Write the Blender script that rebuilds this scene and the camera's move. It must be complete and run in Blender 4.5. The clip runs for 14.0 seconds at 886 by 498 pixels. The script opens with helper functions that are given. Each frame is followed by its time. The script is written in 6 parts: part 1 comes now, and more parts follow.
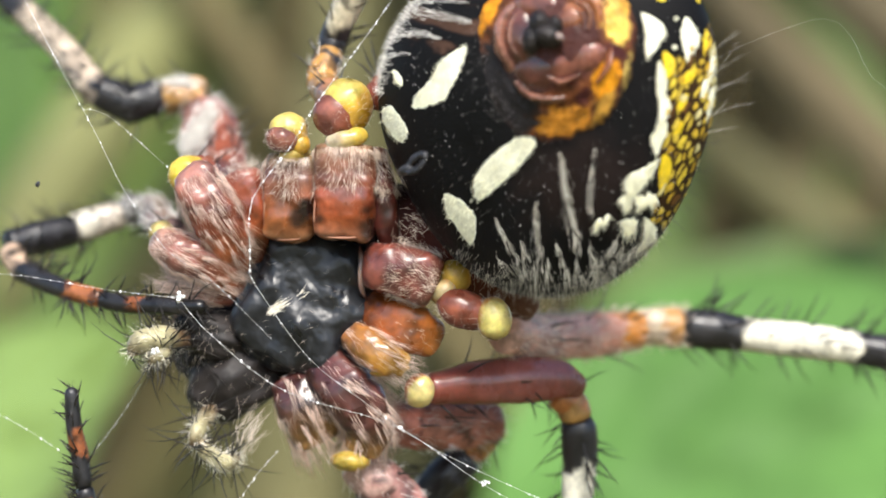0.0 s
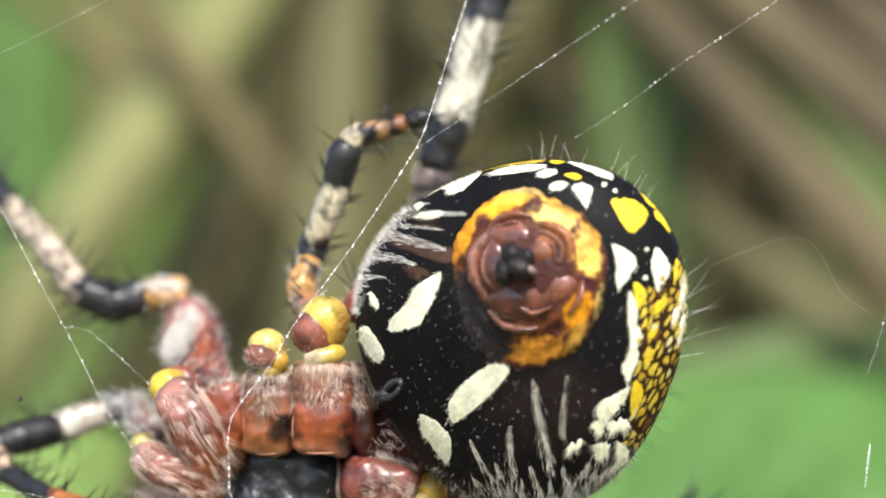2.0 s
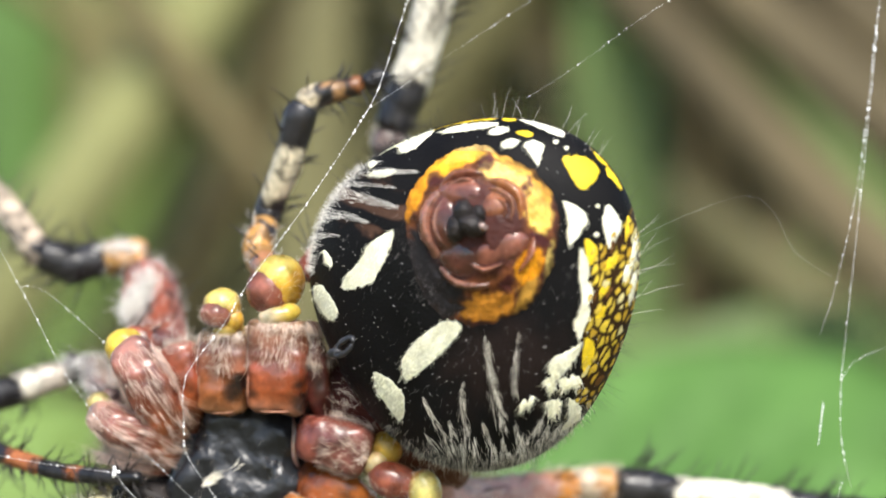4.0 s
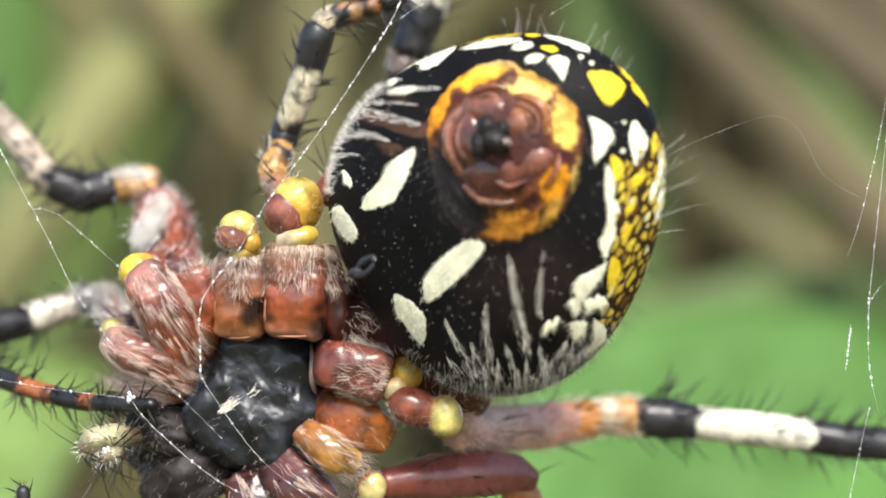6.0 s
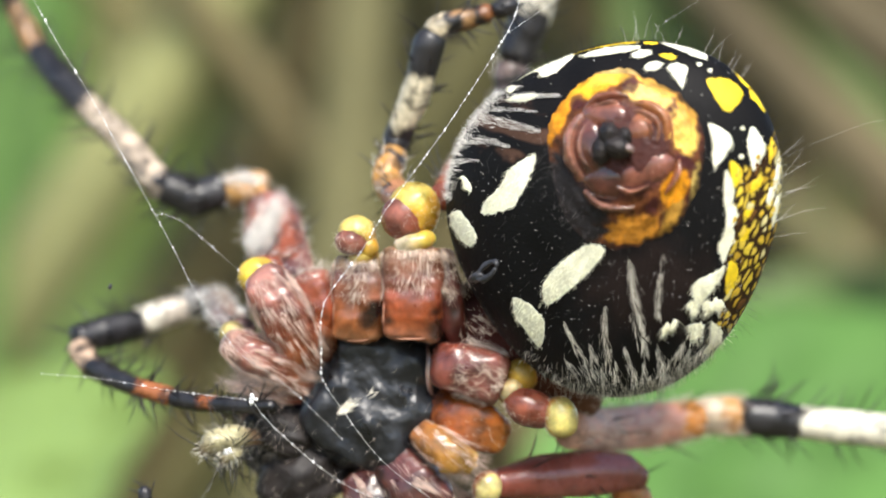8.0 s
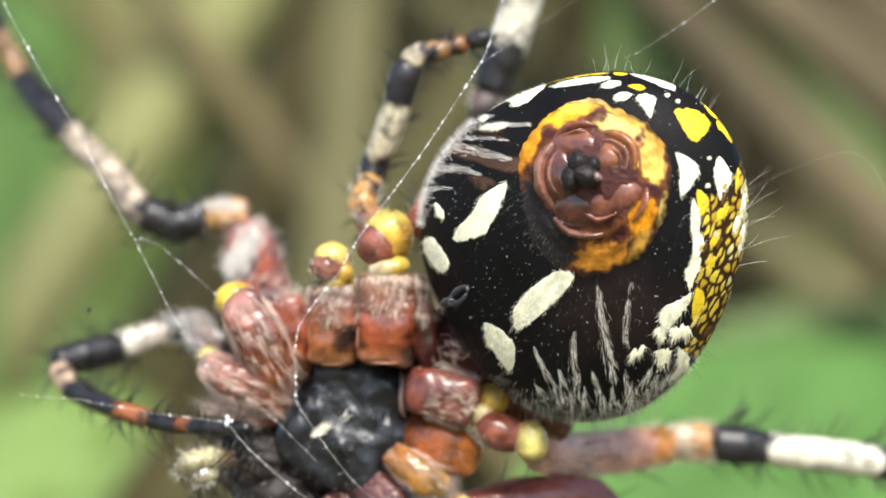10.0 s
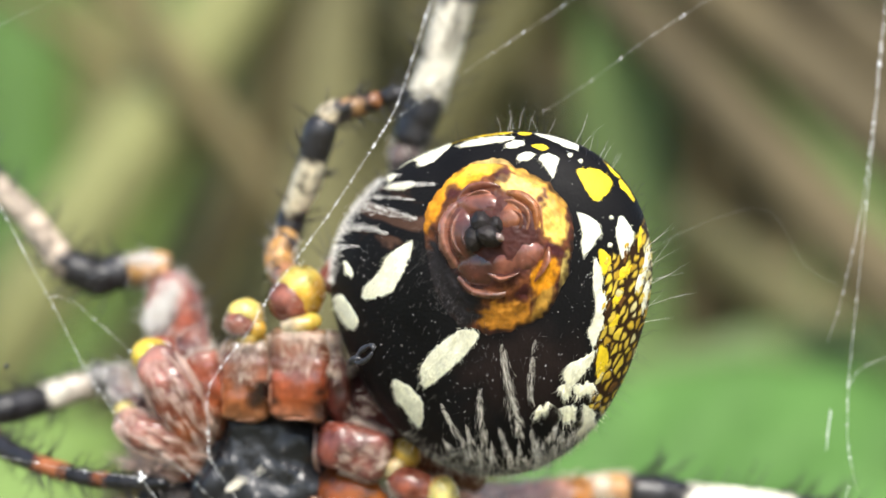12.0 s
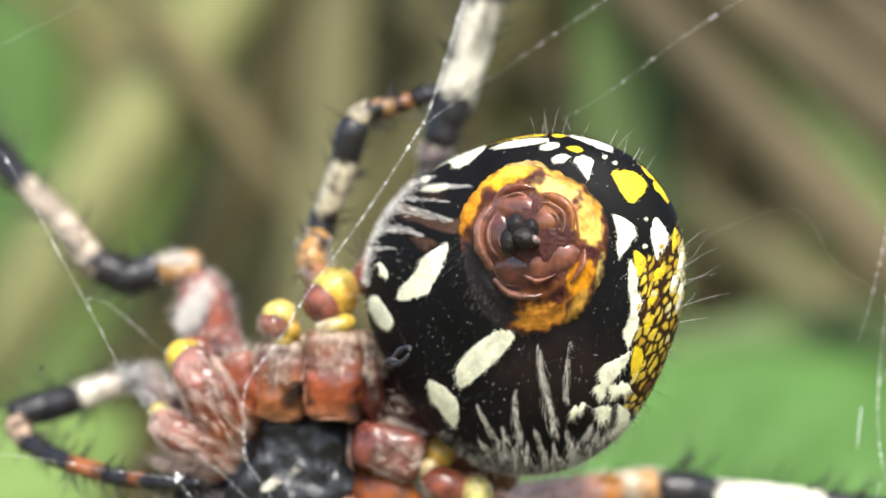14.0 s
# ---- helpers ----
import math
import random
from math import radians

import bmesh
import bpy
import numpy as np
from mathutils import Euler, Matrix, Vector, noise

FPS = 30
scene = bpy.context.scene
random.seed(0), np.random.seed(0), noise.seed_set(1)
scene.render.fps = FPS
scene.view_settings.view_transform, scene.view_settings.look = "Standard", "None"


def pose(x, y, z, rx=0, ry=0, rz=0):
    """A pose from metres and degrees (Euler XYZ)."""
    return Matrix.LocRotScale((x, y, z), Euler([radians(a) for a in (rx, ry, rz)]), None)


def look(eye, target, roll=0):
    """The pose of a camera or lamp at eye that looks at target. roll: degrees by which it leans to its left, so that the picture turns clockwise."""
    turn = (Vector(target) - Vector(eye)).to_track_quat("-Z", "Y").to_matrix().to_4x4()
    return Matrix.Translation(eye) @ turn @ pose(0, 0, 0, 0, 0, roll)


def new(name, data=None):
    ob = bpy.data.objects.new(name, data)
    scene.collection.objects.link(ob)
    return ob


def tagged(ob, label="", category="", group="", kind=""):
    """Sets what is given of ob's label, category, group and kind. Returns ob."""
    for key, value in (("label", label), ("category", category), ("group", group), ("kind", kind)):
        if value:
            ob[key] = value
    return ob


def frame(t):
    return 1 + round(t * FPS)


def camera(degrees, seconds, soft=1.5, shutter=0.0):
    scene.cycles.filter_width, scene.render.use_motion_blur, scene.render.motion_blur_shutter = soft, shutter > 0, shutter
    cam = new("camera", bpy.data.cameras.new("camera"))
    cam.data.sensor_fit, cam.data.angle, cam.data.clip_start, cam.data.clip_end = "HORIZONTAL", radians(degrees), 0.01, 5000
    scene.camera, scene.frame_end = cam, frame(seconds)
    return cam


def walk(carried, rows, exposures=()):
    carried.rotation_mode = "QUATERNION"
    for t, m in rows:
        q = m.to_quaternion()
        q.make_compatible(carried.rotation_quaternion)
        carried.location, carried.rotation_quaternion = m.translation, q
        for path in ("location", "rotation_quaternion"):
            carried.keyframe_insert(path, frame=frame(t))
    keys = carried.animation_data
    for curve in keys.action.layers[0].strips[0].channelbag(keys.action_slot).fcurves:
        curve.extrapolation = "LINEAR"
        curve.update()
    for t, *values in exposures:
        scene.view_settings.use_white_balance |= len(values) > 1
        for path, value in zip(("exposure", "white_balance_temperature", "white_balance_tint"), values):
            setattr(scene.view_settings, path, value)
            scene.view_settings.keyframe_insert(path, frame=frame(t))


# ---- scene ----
# A macro shot: lengths below are in millimetres, turned into metres by MM.
MM = 0.001
EYE = 0.5                       # height of the first eye over the ground, metres
FOCUS = 0.0884
cam = camera(18.0, 14.0, soft=1.75)
cam.data.dof.use_dof = True
cam.data.dof.focus_distance = FOCUS
cam.data.dof.aperture_fstop = 41.0
ROWS = [
    (0.0, 0.000, -0.000, 0.000, 0.000, 0.000, -0.000),
    (0.5, 0.370, -0.329, 1.331, -0.033, 0.124, 0.143),
    (1.0, 0.548, 0.084, 2.339, 0.200, 0.101, 0.186),
    (1.5, 0.677, -0.216, 5.239, 0.302, 0.056, 0.015),
    (2.0, 1.011, -1.342, 6.841, 0.151, 0.061, 0.112),
    (2.5, 1.925, -1.707, 6.361, 0.433, 0.225, -0.034),
    (5.0, 2.427, -1.364, 4.683, -0.110, -0.220, 0.238),
    (5.5, 1.351, 0.405, 2.366, -0.115, 0.091, 0.175),
    (6.0, 1.074, 0.056, 3.430, -0.324, -0.205, 0.240),
    (6.5, 0.459, -0.079, 4.280, -0.154, -0.285, 0.374),
    (7.0, -0.911, -0.729, 4.441, -0.189, -0.374, 0.423),
    (7.5, -2.692, -1.145, 4.153, -0.306, -0.449, 0.481),
    (10.0, -1.820, -3.192, 3.378, -0.339, 0.457, -0.018),
    (10.5, -0.586, -3.589, 4.115, -0.325, 0.425, 0.116),
    (11.0, -0.462, -4.061, 4.489, -0.314, 0.103, 0.261),
    (11.5, 0.311, -3.880, 4.217, -0.424, 0.504, 0.154),
    (12.0, 1.937, -4.142, 5.271, 0.161, 0.434, 0.236),
    (12.5, 0.704, -4.354, 5.534, -0.177, 0.349, 0.403),
    (13.0, 0.316, -4.641, 5.723, -0.217, 0.209, 0.428),
    (13.5, -0.009, -4.694, 6.528, -0.266, 0.056, 0.665),
    (14.0, 0.264, -4.691, 6.127, -0.187, -0.073, 0.478),
]
walk(cam, [(t, pose(x * MM, y * MM, EYE + z * MM, 90 + pitch, roll, yaw)) for t, x, y, z, yaw, pitch, roll in ROWS])

# ---- light ----
world = bpy.data.worlds.new("sky")
scene.world = world
world.use_nodes = True
wn = world.node_tree
wn.nodes.clear()
sky = wn.nodes.new("ShaderNodeTexSky")
sky.sky_type, sky.sun_disc = "NISHITA", False
SUN_UP, SUN_SIDE = 47.0, 8.0   # elevation; degrees to the right of the way back to the camera
sky.sun_elevation, sky.sun_rotation = radians(SUN_UP), radians(180 - SUN_SIDE)
bg = wn.nodes.new("ShaderNodeBackground")
bg.inputs["Strength"].default_value = 0.12
out = wn.nodes.new("ShaderNodeOutputWorld")
wn.links.new(sky.outputs[0], bg.inputs[0])
wn.links.new(bg.outputs[0], out.inputs[0])
sun_data = bpy.data.lights.new("sun", "SUN")
sun_data.energy, sun_data.angle, sun_data.color = 3.3, radians(24), (1.0, 0.95, 0.87)
sun = new("sun", sun_data)
a = radians(SUN_SIDE)
toward = Vector((math.sin(a) * math.cos(radians(SUN_UP)), -math.cos(a) * math.cos(radians(SUN_UP)), math.sin(radians(SUN_UP))))
sun.matrix_world = look(toward * 5, (0, 0, 0))
scene.view_settings.exposure = 1.03


# ---- materials ----
def material(name, base, rough=0.5, spec=0.5, spread=0.3, scale=900.0, bump=0.3, fine=6000.0, tint=False, sss=0.0, coat=0.0, relief=0.03, island=0.0):
    """A surface with colour variation at two scales and fine relief. tint: the colour comes from the mesh's own pigment."""
    m = bpy.data.materials.new(name)
    m.use_nodes = True
    nt = m.node_tree
    bs = nt.nodes["Principled BSDF"]
    co = nt.nodes.new("ShaderNodeTexCoord")
    n1 = nt.nodes.new("ShaderNodeTexNoise")
    n1.inputs["Scale"].default_value, n1.inputs["Detail"].default_value = scale, 6
    n2 = nt.nodes.new("ShaderNodeTexNoise")
    n2.inputs["Scale"].default_value, n2.inputs["Detail"].default_value = fine, 3
    for n in (n1, n2):
        nt.links.new(co.outputs["Object"], n.inputs["Vector"])
    ramp = nt.nodes.new("ShaderNodeMapRange")
    ramp.inputs[1].default_value, ramp.inputs[2].default_value = 0.3, 0.7
    ramp.inputs[3].default_value, ramp.inputs[4].default_value = 1 - spread, 1 + spread
    nt.links.new(n1.outputs[0], ramp.inputs[0])
    ramp2 = nt.nodes.new("ShaderNodeMapRange")
    ramp2.inputs[1].default_value, ramp2.inputs[2].default_value = 0.3, 0.7
    ramp2.inputs[3].default_value, ramp2.inputs[4].default_value = 1 - spread * 0.5, 1 + spread * 0.5
    nt.links.new(n2.outputs[0], ramp2.inputs[0])
    mul = nt.nodes.new("ShaderNodeMath")
    mul.operation = "MULTIPLY"
    nt.links.new(ramp.outputs[0], mul.inputs[0])
    nt.links.new(ramp2.outputs[0], mul.inputs[1])
    last = mul
    if island:
        geo = nt.nodes.new("ShaderNodeNewGeometry")
        r3 = nt.nodes.new("ShaderNodeMapRange")
        r3.inputs[3].default_value, r3.inputs[4].default_value = 1 - island, 1 + island
        nt.links.new(geo.outputs["Random Per Island"], r3.inputs[0])
        last = nt.nodes.new("ShaderNodeMath")
        last.operation = "MULTIPLY"
        nt.links.new(mul.outputs[0], last.inputs[0])
        nt.links.new(r3.outputs[0], last.inputs[1])
    mix = nt.nodes.new("ShaderNodeVectorMath")
    mix.operation = "SCALE"
    if tint:
        at = nt.nodes.new("ShaderNodeAttribute")
        at.attribute_name = "tint"
        nt.links.new(at.outputs["Color"], mix.inputs[0])
    else:
        mix.inputs[0].default_value = base
    nt.links.new(last.outputs[0], mix.inputs["Scale"])
    nt.links.new(mix.outputs[0], bs.inputs["Base Color"])
    rr = nt.nodes.new("ShaderNodeMapRange")
    rr.inputs[1].default_value, rr.inputs[2].default_value = 0.3, 0.7
    rr.inputs[3].default_value, rr.inputs[4].default_value = max(rough - 0.12, 0.02), min(rough + 0.12, 1)
    nt.links.new(n1.outputs[0], rr.inputs[0])
    nt.links.new(rr.outputs[0], bs.inputs["Roughness"])
    bs.inputs["Specular IOR Level"].default_value = spec
    if sss:
        bs.inputs["Subsurface Weight"].default_value = sss
        bs.inputs["Subsurface Radius"].default_value = (1.0, 0.5, 0.25)
        bs.inputs["Subsurface Scale"].default_value = 0.0003
    if coat:
        bs.inputs["Coat Weight"].default_value, bs.inputs["Coat Roughness"].default_value = coat, 0.15
    if bump:
        b = nt.nodes.new("ShaderNodeBump")
        b.inputs["Strength"].default_value, b.inputs["Distance"].default_value = bump, relief * MM
        nt.links.new(n2.outputs[0], b.inputs["Height"])
        nt.links.new(b.outputs[0], bs.inputs["Normal"])
    return m


M_PIGMENT = material("pigmented_cuticle", (1, 1, 1), 0.55, 0.09, 0.16, 700, 0.5, 9000, tint=True)
M_GLOSSY = material("glossy_cuticle", (1, 1, 1), 0.3, 0.5, 0.25, 900, 0.2, 6000, tint=True, sss=0.25, coat=0.3)
M_COXA = material("coxa_cuticle", (1, 1, 1), 0.32, 0.5, 0.42, 800, 0.25, 4000, tint=True, sss=0.3, relief=0.05, coat=0.3)
M_LEG = material("leg_cuticle", (1, 1, 1), 0.4, 0.5, 0.42, 1300, 0.35, 7000, tint=True, coat=0.1)
M_FELT = material("white_felt", (0.88, 0.86, 0.66), 0.8, 0.2, 0.16, 2200, 0.5, 12000)
M_YELLOW = material("yellow_felt", (0.80, 0.58, 0.02), 0.6, 0.3, 0.18, 2200, 0.6, 12000)
M_STERNUM = material("black_sternum", (0.013, 0.014, 0.017), 0.36, 0.5, 0.8, 900, 0.45, 2600, relief=0.05)
M_JAW = material("black_jaw", (0.020, 0.016, 0.015), 0.58, 0.35, 0.6, 900, 0.4, 3000, relief=0.05)
M_JOINT = material("yellow_joint", (0.62, 0.42, 0.05), 0.34, 0.4, 0.4, 1300, 0.35, 4000, tint=True, sss=0.45, coat=0.1)
M_COLLAR = material("collar_skin", (1, 1, 1), 0.55, 0.18, 0.2, 900, 0.4, 6000, tint=True, sss=0.1)
M_LOBE = material("spinneret_skin", (1, 1, 1), 0.24, 0.5, 0.22, 1100, 0.2, 4000, tint=True, sss=0.15, coat=0.5, relief=0.03)
M_DARK = material("dark_tip", (0.024, 0.024, 0.028), 0.4, 0.5, 0.4, 2500, 0.6, 9000)
M_HAIR_TAN = material("tan_hair", (0.86, 0.70, 0.58), 0.42, 0.5, 0.1, 900, 0, island=0.4)
M_HAIR_PALE = material("pale_hair", (0.74, 0.64, 0.54), 0.45, 0.4, 0.1, 900, 0, island=0.35)
M_HAIR_SILKY = material("silky_hair", (0.80, 0.60, 0.50), 0.34, 0.6, 0.1, 900, 0, island=0.4)
M_HAIR_WHITE = material("white_hair", (0.88, 0.85, 0.79), 0.5, 0.4, 0.08, 900, 0, island=0.2)
M_HAIR_CREAM = material("cream_hair", (0.86, 0.81, 0.68), 0.5, 0.3, 0.1, 900, 0, island=0.45)
M_HAIR_HOARY = material("hoary_hair", (0.54, 0.50, 0.41), 0.5, 0.3, 0.1, 900, 0, island=0.6)
M_HAIR_GREY = material("grey_down", (0.22, 0.205, 0.19), 0.4, 0.5, 0.2, 900, 0, island=0.6)
M_HAIR_BLACK = material("black_bristle", (0.018, 0.015, 0.013), 0.4, 0.5, 0.2, 900, 0, island=0.4)
M_SILK = material("silk", (0.62, 0.62, 0.60), 0.3, 0.6, 0.05, 900, 0)
M_DROP = material("glue_drop", (0.9, 0.9, 0.9), 0.08, 0.8, 0.02, 900, 0)
M_GREEN = material("green_blade", (0.10, 0.19, 0.045), 0.55, 0.4, 0.25, 60, 0.2, 900, island=0.12)
M_LEAF = material("green_leaf", (0.086, 0.184, 0.041), 0.6, 0.25, 0.34, 45, 0.2, 700)
M_OLIVE = material("olive_blade", (0.212, 0.215, 0.088), 0.7, 0.3, 0.25, 50, 0.2, 700)
M_LIME = material("yellow_green_leaf", (0.182, 0.268, 0.076), 0.5, 0.3, 0.22, 50, 0.2, 700)
M_DULL = material("dull_green_blade", (0.108, 0.158, 0.050), 0.65, 0.3, 0.25, 60, 0.2, 900)
M_STALE = material("stale_blade", (0.146, 0.134, 0.060), 0.7, 0.3, 0.25, 60, 0.2, 900)
M_STRAW = material("dry_straw", (0.150, 0.122, 0.056), 0.78, 0.3, 0.35, 40, 0.2, 900, island=0.3)
M_DEAD = material("dead_blade", (0.128, 0.105, 0.051), 0.8, 0.3, 0.3, 40, 0.2, 900, island=0.2)
M_BROWN = material("dead_stem", (0.088, 0.069, 0.036), 0.82, 0.3, 0.4, 40, 0.2, 900, island=0.3)
M_SOIL = material("soil_and_litter", (0.13, 0.12, 0.06), 0.95, 0.2, 0.5, 6, 0.3, 80)


# ---- building ----
class Build:
    """Collects vertices, faces and pigment of one mesh, in millimetres."""

    def __init__(self):
        self.v, self.f, self.c, self.n = [], [], [], 0

    def add(self, verts, faces, cols=None):
        verts = np.asarray(verts, float)
        self.v.append(verts)
        self.f.extend(tuple(int(i) + self.n for i in fc) for fc in faces)
        if cols is None:
            cols = np.ones((len(verts), 3)) * 0.5
        self.c.append(np.broadcast_to(np.asarray(cols, float), (len(verts), 3)))
        self.n += len(verts)

    def part(self, name, mat, parent, label="", base=(0, 0, 0), smooth=True, kind=""):
        v = (np.concatenate(self.v) - np.asarray(base, float)) * MM
        me = bpy.data.meshes.new(name)
        me.from_pydata(v.tolist(), [], self.f)
        col = np.concatenate(self.c)
        att = me.attributes.new("tint", "FLOAT_COLOR", "POINT")
        att.data.foreach_set("color", np.concatenate([col, np.ones((len(col), 1))], 1).ravel().astype(np.float32))
        me.polygons.foreach_set("use_smooth", [smooth] * len(me.polygons))
        me.materials.append(mat)
        me.update()
        ob = new(name, me)
        ob.parent = parent
        if label or kind:
            tagged(ob, label, "", "", kind)
        return ob


ORIGIN = np.array((3.30, 89.50, 4.23))   # the middle of the abdomen, from the first eye


def thing(name, label, category, base=(0, 0, 0), group="", kind=""):
    """An empty at base, given from the middle of the abdomen."""
    ob = new(name)
    ob.empty_display_size = 0.002
    ob.location = ((ORIGIN[0] + base[0]) * MM, (ORIGIN[1] + base[1]) * MM, EYE + (ORIGIN[2] + base[2]) * MM)
    return tagged(ob, label, category, group, kind)


def spline(keys, step=0.12):
    """keys: (point, radius, colour). A smooth line through the points; radius and colour go straight from key to key."""
    p = np.array([k[0] for k in keys], float)
    r = np.array([k[1] for k in keys], float)
    c = np.array([k[2] for k in keys], float)
    ext = np.concatenate([[2 * p[0] - p[1]], p, [2 * p[-1] - p[-2]]])
    op, orad, oc = [], [], []
    for i in range(len(p) - 1):
        a0, a1, a2, a3 = ext[i:i + 4]
        n = max(2, int(np.linalg.norm(a2 - a1) / step))
        for k in range(n + (i == len(p) - 2)):
            s = k / n
            op.append(0.5 * (2 * a1 + (a2 - a0) * s + (2 * a0 - 5 * a1 + 4 * a2 - a3) * s * s + (3 * a1 - a0 - 3 * a2 + a3) * s ** 3))
            orad.append(r[i] + (r[i + 1] - r[i]) * s)
            oc.append(c[i] + (c[i + 1] - c[i]) * s)
    return np.array(op), np.array(orad), np.array(oc)


def frames_of(p):
    t = np.gradient(p, axis=0)
    t /= np.linalg.norm(t, axis=1)[:, None] + 1e-12
    ref = np.array([0, -1.0, 0])
    ref = np.where(np.abs(t @ ref)[:, None] > 0.95, np.array([[0.3, 0, 1.0]]), ref)
    a = np.cross(t, ref)
    a /= np.linalg.norm(a, axis=1)[:, None] + 1e-12
    return t, a, np.cross(a, t)


def tube(b, keys, sides=18, step=0.12, wobble=0.03, round_ends=True, square=2.0, end=5, neck=0.0):
    """A round limb along a smooth line. Returns the line for hairs."""
    p, r, c = spline(keys, step)
    t, e1, e2 = frames_of(p)
    n = len(p)
    if round_ends:
        for lo, hi, sgn in ((0, min(end, n // 2), -1), (n - 1, n - 1 - min(end, n // 2), 1)):
            for j, idx in enumerate(range(lo, hi, 1 if lo == 0 else -1)):
                r[idx] *= max(neck if lo == 0 else 0.0, math.sqrt(max(0.06, 1 - (1 - (j + 0.15) / end) ** 2)))
    ang = np.linspace(0, 2 * math.pi, sides, endpoint=False)
    rad = r[:, None] * (1 + wobble * np.sin(3 * ang[None, :] + 1.7 * np.arange(n)[:, None] * 0.13) + wobble * np.sin(np.arange(n)[:, None] * 0.71))
    rad = rad / (np.abs(np.cos(ang)) ** square + np.abs(np.sin(ang)) ** square)[None, :] ** (1 / square)
    v = p[:, None, :] + rad[..., None] * (np.cos(ang)[None, :, None] * e1[:, None, :] + np.sin(ang)[None, :, None] * e2[:, None, :])
    faces = [(i * sides + j, i * sides + (j + 1) % sides, (i + 1) * sides + (j + 1) % sides, (i + 1) * sides + j) for i in range(n - 1) for j in range(sides)]
    faces += [tuple(range(sides - 1, -1, -1)), tuple((n - 1) * sides + j for j in range(sides))]
    b.add(v.reshape(-1, 3), faces, np.repeat(c, sides, axis=0))
    return p, r, t, e1, e2


def ball(b, centre, size, turn=(0, 0, 0), col=(0.5, 0.5, 0.5), nu=24, nv=14, lump=0.0, square=2.0):
    """An ellipsoid with optional lumps; square above 2 makes it boxier."""
    u = np.linspace(0, 2 * math.pi, nu, endpoint=False)
    w = np.linspace(0, math.pi, nv)
    uu, ww = np.meshgrid(u, w)
    d = np.stack([np.sin(ww) * np.cos(uu), np.sin(ww) * np.sin(uu), np.cos(ww)], -1).reshape(-1, 3)
    s = np.ones(len(d))
    if lump:
        s += lump * np.array([noise.noise(Vector(q) * 2.3 + Vector(centre)) for q in d])
    if square > 2:
        s /= (np.abs(d) ** square).sum(1) ** (1 / square)
    m = np.array(Euler([radians(k) for k in turn]).to_matrix())
    v = (d * s[:, None] * np.asarray(size)) @ m.T + np.asarray(centre)
    faces = [(i * nu + j, (i + 1) * nu + j, (i + 1) * nu + (j + 1) % nu, i * nu + (j + 1) % nu) for i in range(nv - 1) for j in range(nu)]
    b.add(v, faces, col)


def hairs(b, roots, dirs, length, width, bend=0.25, jitter=0.25, rng=None):
    """Tapered three-sided hairs with a bend."""
    roots, dirs = np.asarray(roots, float), np.asarray(dirs, float)
    n = len(roots)
    if n == 0:
        return
    dirs = dirs + rng.normal(0, jitter, (n, 3))
    dirs /= np.linalg.norm(dirs, axis=1)[:, None] + 1e-9
    ln = np.broadcast_to(np.asarray(length, float), (n,)) * rng.uniform(0.6, 1.25, n)
    side = np.cross(dirs, rng.normal(0, 1, (n, 3)))
    side /= np.linalg.norm(side, axis=1)[:, None] + 1e-9
    up = np.cross(side, dirs)
    rings = []
    for s, wd in ((0.0, 1.0), (0.5, 0.75)):
        ctr = roots + dirs * (ln * s)[:, None] + up * (bend * ln * s * s)[:, None]
        for k in range(3):
            q = 2 * math.pi * k / 3
            rings.append(ctr + width * wd * (math.cos(q) * side + math.sin(q) * up))
    tip = roots + dirs * ln[:, None] + up * (bend * ln)[:, None]
    v = np.stack(rings + [tip], 1).reshape(-1, 3)
    base = np.arange(n) * 7
    fc = []
    for o in base.tolist():
        for k in range(3):
            m2 = (k + 1) % 3
            fc.append((o + k, o + m2, o + 3 + m2, o + 3 + k))
            fc.append((o + 3 + k, o + 3 + m2, o + 6))
    b.add(v, fc)


def limb_hairs(b, line, n, length, width, rng, lean=0.6, front=False, span=(0, 1), jitter=0.25, bend=0.2, root=0.95):
    """Hairs round a limb that lean towards its end."""
    p, r, t, e1, e2 = line
    lo, hi = int(span[0] * (len(p) - 1)), max(int(span[1] * (len(p) - 1)), 1)
    i = rng.integers(lo, hi + 1, n)
    q = rng.uniform(0, 2 * math.pi, n)
    rad = np.cos(q)[:, None] * e1[i] + np.sin(q)[:, None] * e2[i]
    if front:
        keep = rad[:, 1] < 0.25
        i, rad = i[keep], rad[keep]
    hairs(b, p[i] + rad * (r[i] * root)[:, None], rad + lean * t[i], length, width, bend, jitter, rng)


# ---- the spider ----
RED, DEEP, ORANGE = (0.235, 0.058, 0.028), (0.10, 0.030, 0.024), (0.40, 0.14, 0.035)
PINK, CREAM, WHITE = (0.42, 0.26, 0.22), (0.58, 0.47, 0.33), (0.68, 0.64, 0.52)
BLACK, GREY, YELLOW, AMBER = (0.016, 0.015, 0.017), (0.20, 0.19, 0.18), (0.54, 0.46, 0.13), (0.34, 0.18, 0.05)

spider = thing("orb_weaver_spider", "black, white and yellow orb weaver with red-brown coxae, underside shown", "spider")

# abdomen: a leaning egg, its underside towards -y
RX, RZ, BF, BB, GX, GZ = 5.42, 5.42, 3.0, 5.6, -1.6, -1.1
WAVES = (5.52, 0.045, 0.185, -0.250, 0.085, -0.124, 0.233, 0.001, -0.036)   # mean radius, then cosine and sine waves of the outline


